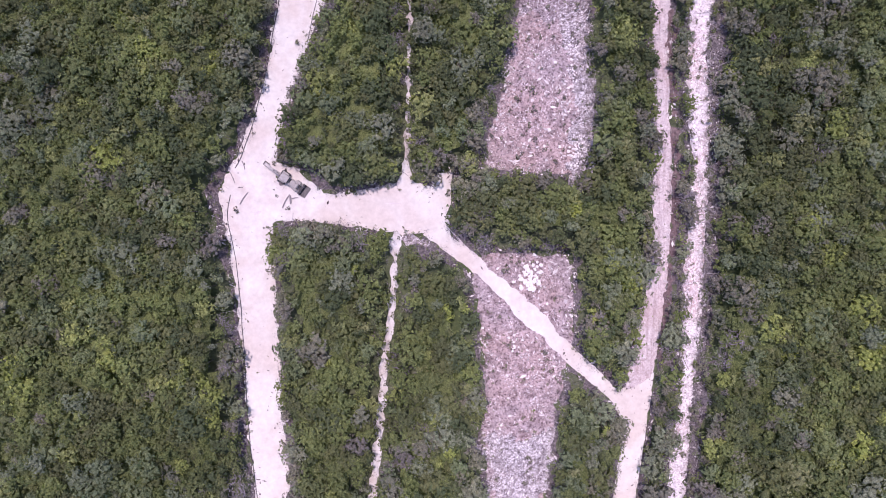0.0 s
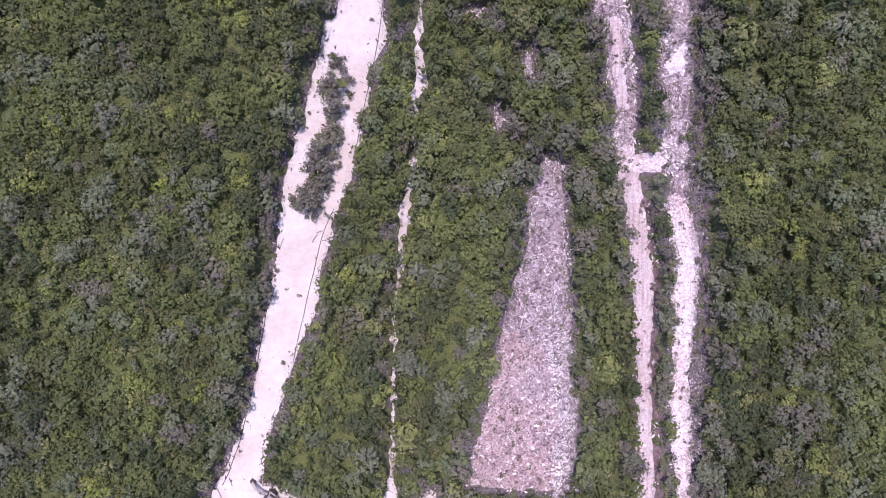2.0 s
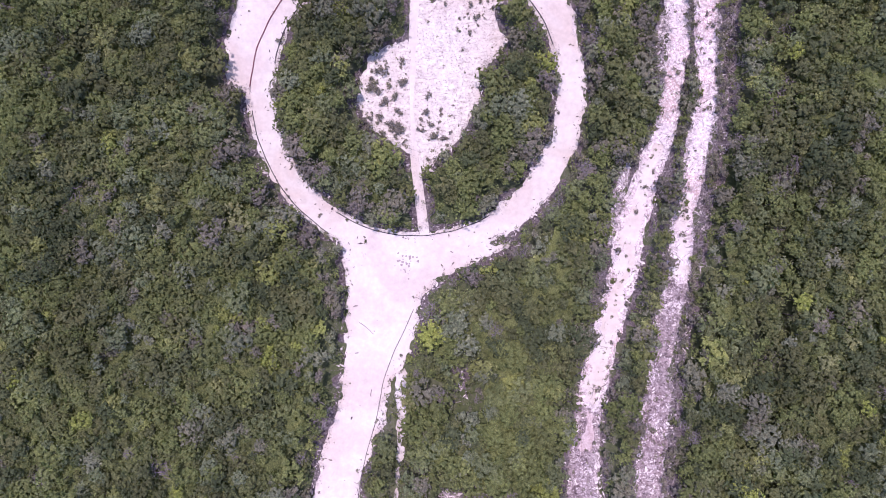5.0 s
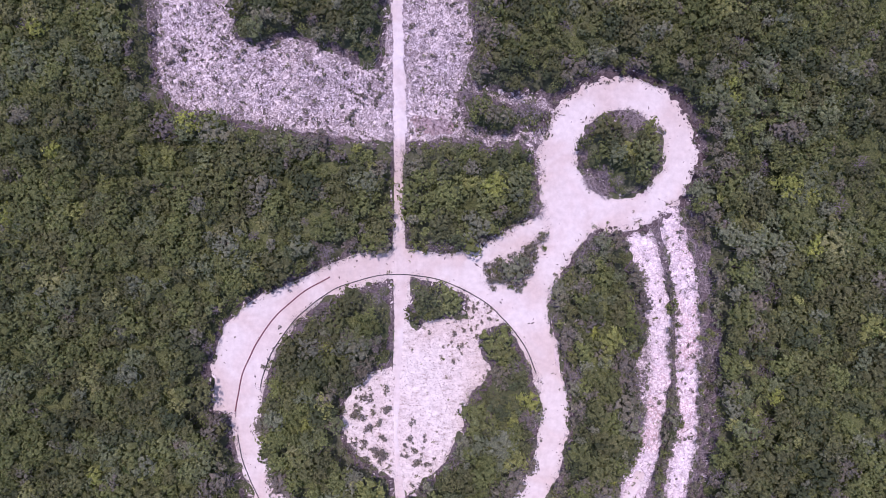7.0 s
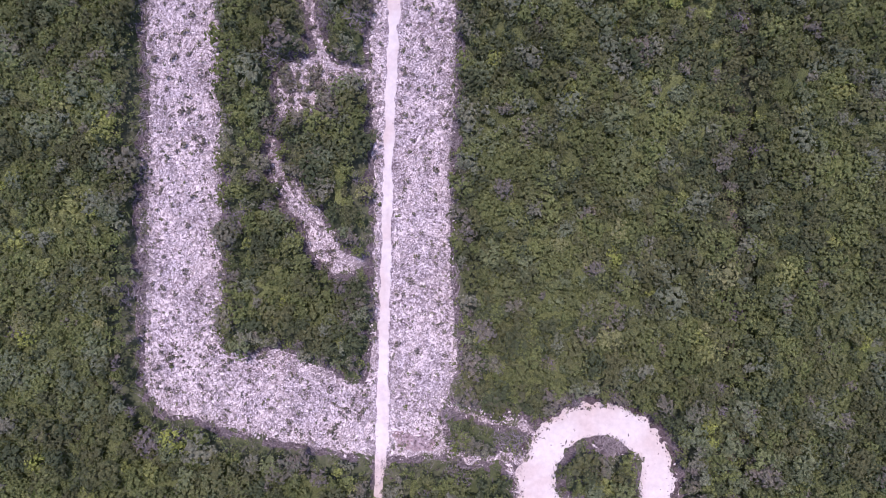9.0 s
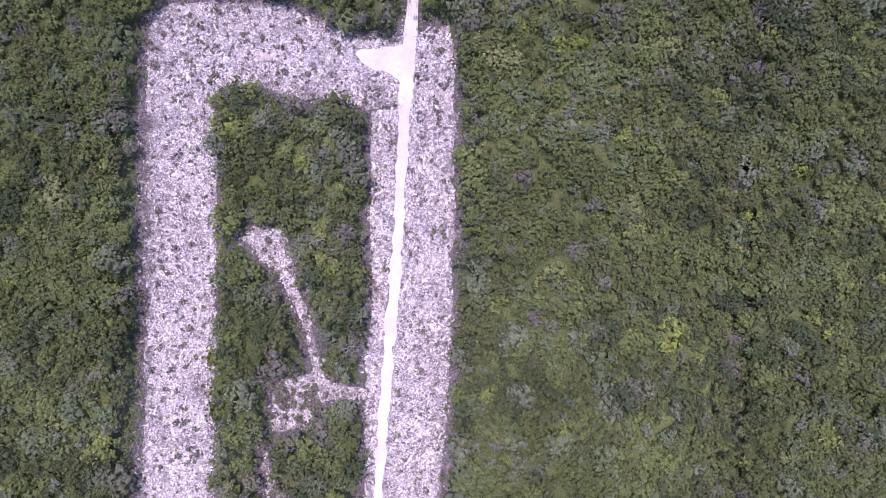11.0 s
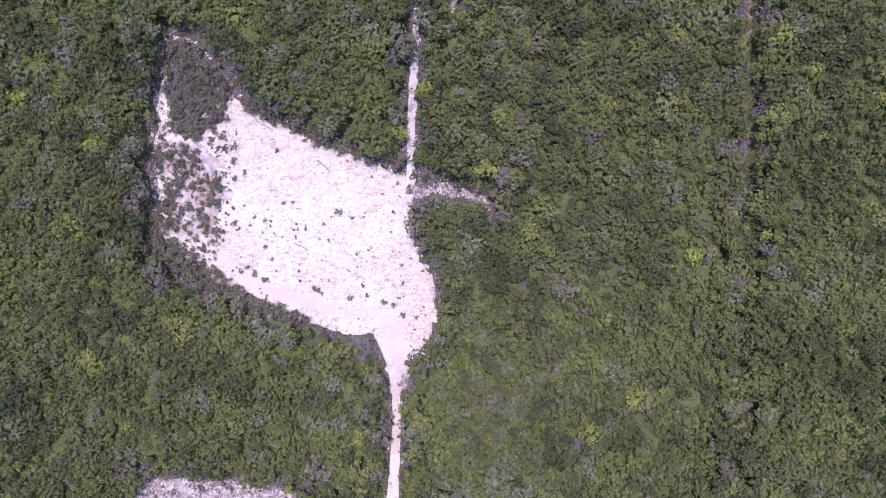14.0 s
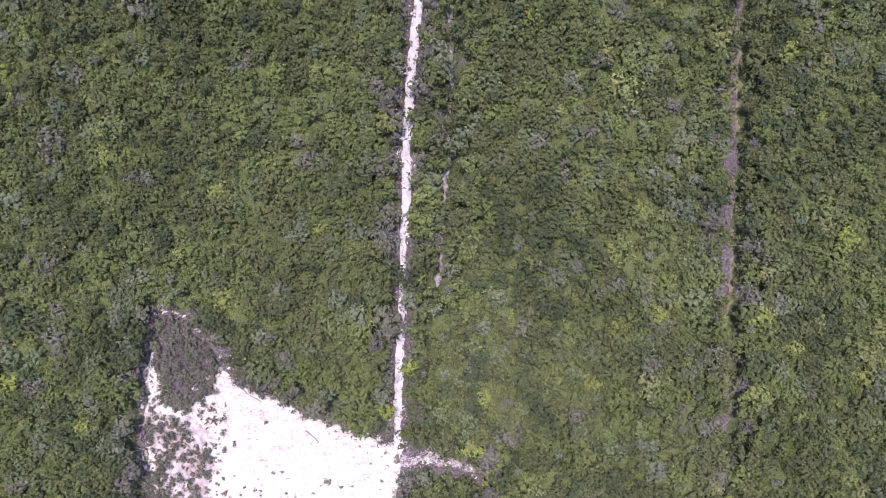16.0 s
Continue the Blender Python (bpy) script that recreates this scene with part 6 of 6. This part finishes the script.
def backhoe(x, y, heading):
    root = tagged(new("backhoe_loader"), "dusty cream backhoe loader parked on the white dirt", "digger")
    bm = bmesh.new()
    block(bm, 0.3, 0, 0.85, 4.0, 0.85, 0.5)
    block(bm, -1.7, 0, 0.9, 0.5, 1.9, 0.7)
    part("chassis", bm, M_STEEL, root)
    bm = bmesh.new()
    block(bm, 1.35, 0, 1.4, 1.7, 0.95, 0.75, 0.1, 0.92)
    block(bm, 2.1, 0, 1.3, 0.12, 0.8, 0.5, 0.03)
    hood = part("hood", bm, M_PAINT, root)
    bm = bmesh.new()
    block(bm, 1.55, 0.25, 1.95, 0.09, 0.09, 0.45, 0.02)
    part("exhaust", bm, M_STEEL, hood)
    bm = bmesh.new()
    block(bm, -0.55, 0, 1.35, 1.7, 1.5, 0.6, 0.06)
    for px, py in ((0.2, 0.68), (0.2, -0.68), (-1.3, 0.68), (-1.3, -0.68)):
        block(bm, px, py, 2.1, 0.1, 0.1, 1.1, 0.02)
    cab = part("cab", bm, M_PAINT, root)
    bm = bmesh.new()
    block(bm, -0.55, 0, 2.7, 1.6, 1.3, 0.14, 0.06)
    part("roof", bm, M_PAINT, cab, "dusty pale cab roof")
    for cx, cy, sx, sy in ((0.2, 0, 0.03, 1.26), (-1.3, 0, 0.03, 1.26), (-0.55, 0.69, 1.4, 0.03), (-0.55, -0.69, 1.4, 0.03)):
        bm = bmesh.new()
        block(bm, cx, cy, 2.1, sx, sy, 1.0, 0.005)
        part("window", bm, M_GLASS, cab, "dark cab window")
    for fy in (0.72, -0.72):
        for fx, r in ((1.75, 0.0), (-0.95, 0.05)):
            bm = bmesh.new()
            block(bm, fx, fy * 1.05, 1.12 if r == 0 else 1.68, 1.0 + r * 6, 0.45, 0.07, 0.03)
            part("mudguard", bm, M_PAINT, root)
    for y0 in (0.85, -0.85):
        wheel(root, 1.75, y0, 0.48, 0.34)
        wheel(root, -0.95, y0, 0.78, 0.48)
        bm = bmesh.new()
        beam(bm, (0.35, y0 * 0.72, 1.75), (2.2, y0 * 0.72, 1.2), 0.16, 0.3, 0.3)
        beam(bm, (2.15, y0 * 0.72, 1.25), (3.1, y0 * 0.72, 0.55), 0.16, 0.3, 0.22)
        part("loader_arm", bm, M_PAINT, root)
        bm = bmesh.new()
        beam(bm, (-1.7, y0 * 1.15, 1.2), (-1.75, y0 * 1.5, 0.15), 0.14, 0.2, 0.16)
        block(bm, -1.75, y0 * 1.5, 0.08, 0.45, 0.4, 0.1, 0.02)
        part("stabiliser", bm, M_STEEL, root)
    bm = bmesh.new()
    scoop(bm, 3.1, 0.12, 1.6, 2.2, 0.95, 1)
    part("loader_bucket", bm, M_STEEL, root, "worn dark steel loader bucket")
    bm = bmesh.new()
    beam(bm, (-1.9, 0, 1.1), (-2.9, 0, 2.6), 0.5, 0.4, 0.5)
    beam(bm, (-2.85, 0, 2.6), (-4.1, 0, 2.1), 0.46, 0.5, 0.34)
    boom = part("boom", bm, M_PAINT, root, "cream digger boom")
    bm = bmesh.new()
    beam(bm, (-2.2, 0, 1.9), (-3.0, 0, 2.95), 0.12, 0.12, 0.09)
    part("hydraulic_ram", bm, M_STEEL, boom)
    bm = bmesh.new()
    beam(bm, (-3.9, 0, 2.35), (-5.3, 0, 0.95), 0.52, 0.5, 0.3)
    part("dipper", bm, M_PAINT, root)
    bm = bmesh.new()
    scoop(bm, -5.1, 0.25, 1.1, 0.8, 0.75, -1)
    part("digging_bucket", bm, M_STEEL, root, "worn dark digging bucket")
    root.matrix_world = pose(x, y, 0.13, 0, 0, heading)


backhoe(-30.3, 10.2, -35.7)


# ---- logs and fallen trees ----
def limb(bm, a, c, r0, r1, sides=6, bend=0.06):
    """A tapered, slightly bent limb from a to c."""
    a, c = Vector(a), Vector(c)
    d = c - a
    u = d.orthogonal().normalized()
    w = d.cross(u).normalized()
    rows = []
    for k in range(4):
        t = k / 3
        q = a + d * t + u * (math.sin(t * 3.14) * bend * d.length)
        r = r0 + (r1 - r0) * t
        rows.append([bm.verts.new(q + (u * math.cos(s) + w * math.sin(s)) * r) for s in np.arange(sides) * 2 * math.pi / sides])
    for s0, s1 in zip(rows, rows[1:]):
        for i in range(sides):
            bm.faces.new((s0[i], s0[(i + 1) % sides], s1[(i + 1) % sides], s1[i]))
    bm.faces.new(rows[0][::-1])
    bm.faces.new(rows[-1])


def log(x, y, turn, length, radius, label="grey cut log lying on the white dirt"):
    bm = bmesh.new()
    limb(bm, (-length / 2, 0, radius), (length / 2, 0, radius), radius, radius * 0.7)
    ob = tagged(part("log", bm, M_DEAD, None), label, "log", "logs on the dirt")
    ob.matrix_world = pose(x, y, 0.12, 0, 0, turn)


for lx, ly, lt, ll, lr in ((-39.0, 13.1, -70, 1.7, 0.09), (-38.9, 6.9, 55, 2.8, 0.10), (-31.0, 6.3, 62, 2.9, 0.13), (-30.2, 6.6, -85, 1.6, 0.2), (-29.3, 6.9, 10, 1.2, 0.12), (-41.2, 10.9, -65, 2.6, 0.07), (-39.6, 8.9, 5, 1.0, 0.08),
                           (-28.8, 58.5, 70, 2.2, 0.07), (-8.0, 133.0, -40, 3.6, 0.06), (-10.0, 137.2, 10, 0.8, 0.12), (-9.8, 128.3, 5, 0.7, 0.1), (-22.6, 59.4, 55, 1.8, 0.1), (-21.7, 60.6, 20, 1.2, 0.08), (-7.2, 120.7, 80, 1.3, 0.09), (-19.5, 418.6, -22, 3.0, 0.1), (-16.4, 434.0, -38, 3.6, 0.1), (-30.4, 442.1, -35, 3.4, 0.09), (-27.6, 440.4, -25, 2.6, 0.08)):
    log(lx, ly, lt, ll, lr)


def fallen_tree(seed, length):
    r = random.Random(seed)
    root = tagged(new("fallen_tree"), "uprooted grey dead tree lying at the clearing's rim", "dead tree", "uprooted trees")
    bm = bmesh.new()
    limb(bm, (0, 0, 0.22), (length * 0.7, 0, 0.45), 0.11, 0.06)
    part("trunk", bm, M_DEAD, root)
    for k in range(7):
        t = r.uniform(0.3, 0.7)
        s = 1 if k % 2 else -1
        a = Vector((length * t, 0, 0.22 + 0.3 * t))
        c = a + Vector((r.uniform(0.4, 1.2), s * r.uniform(0.4, 1.3), r.uniform(-0.15, 0.5))) * (length / 4)
        bm = bmesh.new()
        limb(bm, a, c, 0.05, 0.02, 5, 0.1)
        for _ in range(3):
            p = a.lerp(c, r.uniform(0.4, 0.95))
            limb(bm, p, p + Vector((r.uniform(-0.2, 0.9), r.uniform(-0.7, 0.7), r.uniform(-0.1, 0.35))), 0.022, 0.01, 4)
        part("branch", bm, M_DEAD, root)
    return root


FALLEN = [fallen_tree(s, 3.2 + 0.6 * s) for s in range(4)]
SPOTS = [(44.2, -4.0, 200), (49.6, 4, 150), (49.2, 31, 25), (50.4, 52, 100), (47.8, 76, 35), (48.8, 96, 170), (50.3, 118, 60), (55.2, 150, 10), (58.8, 168, 130), (60.4, 181, 30), (60.6, 189, 80), (59.2, 201, 160),
         (-45.6, 258, 80), (-46.2, 282, 100), (-46.0, 300, 60), (-47.6, 330, 95), (-48.3, 345, 70), (-30, 373.5, 10), (-22, 373, 170), (14.5, 262, 70), (14.8, 287, 110), (13.6, 330, 80), (26.2, 30, 100), (26, 56, 80),
         (-30.5, 69, 150), (37, 122, 200), (44.5, 168, 150), (-1.5, 343, 120)]
for k, (fx0, fy0, ft) in enumerate(SPOTS):
    m = pose(fx0, fy0, 0.1, 0, 0, ft)
    if k < 4:
        FALLEN[k].matrix_world = m
    else:
        copy_thing(FALLEN[k % 4], m)
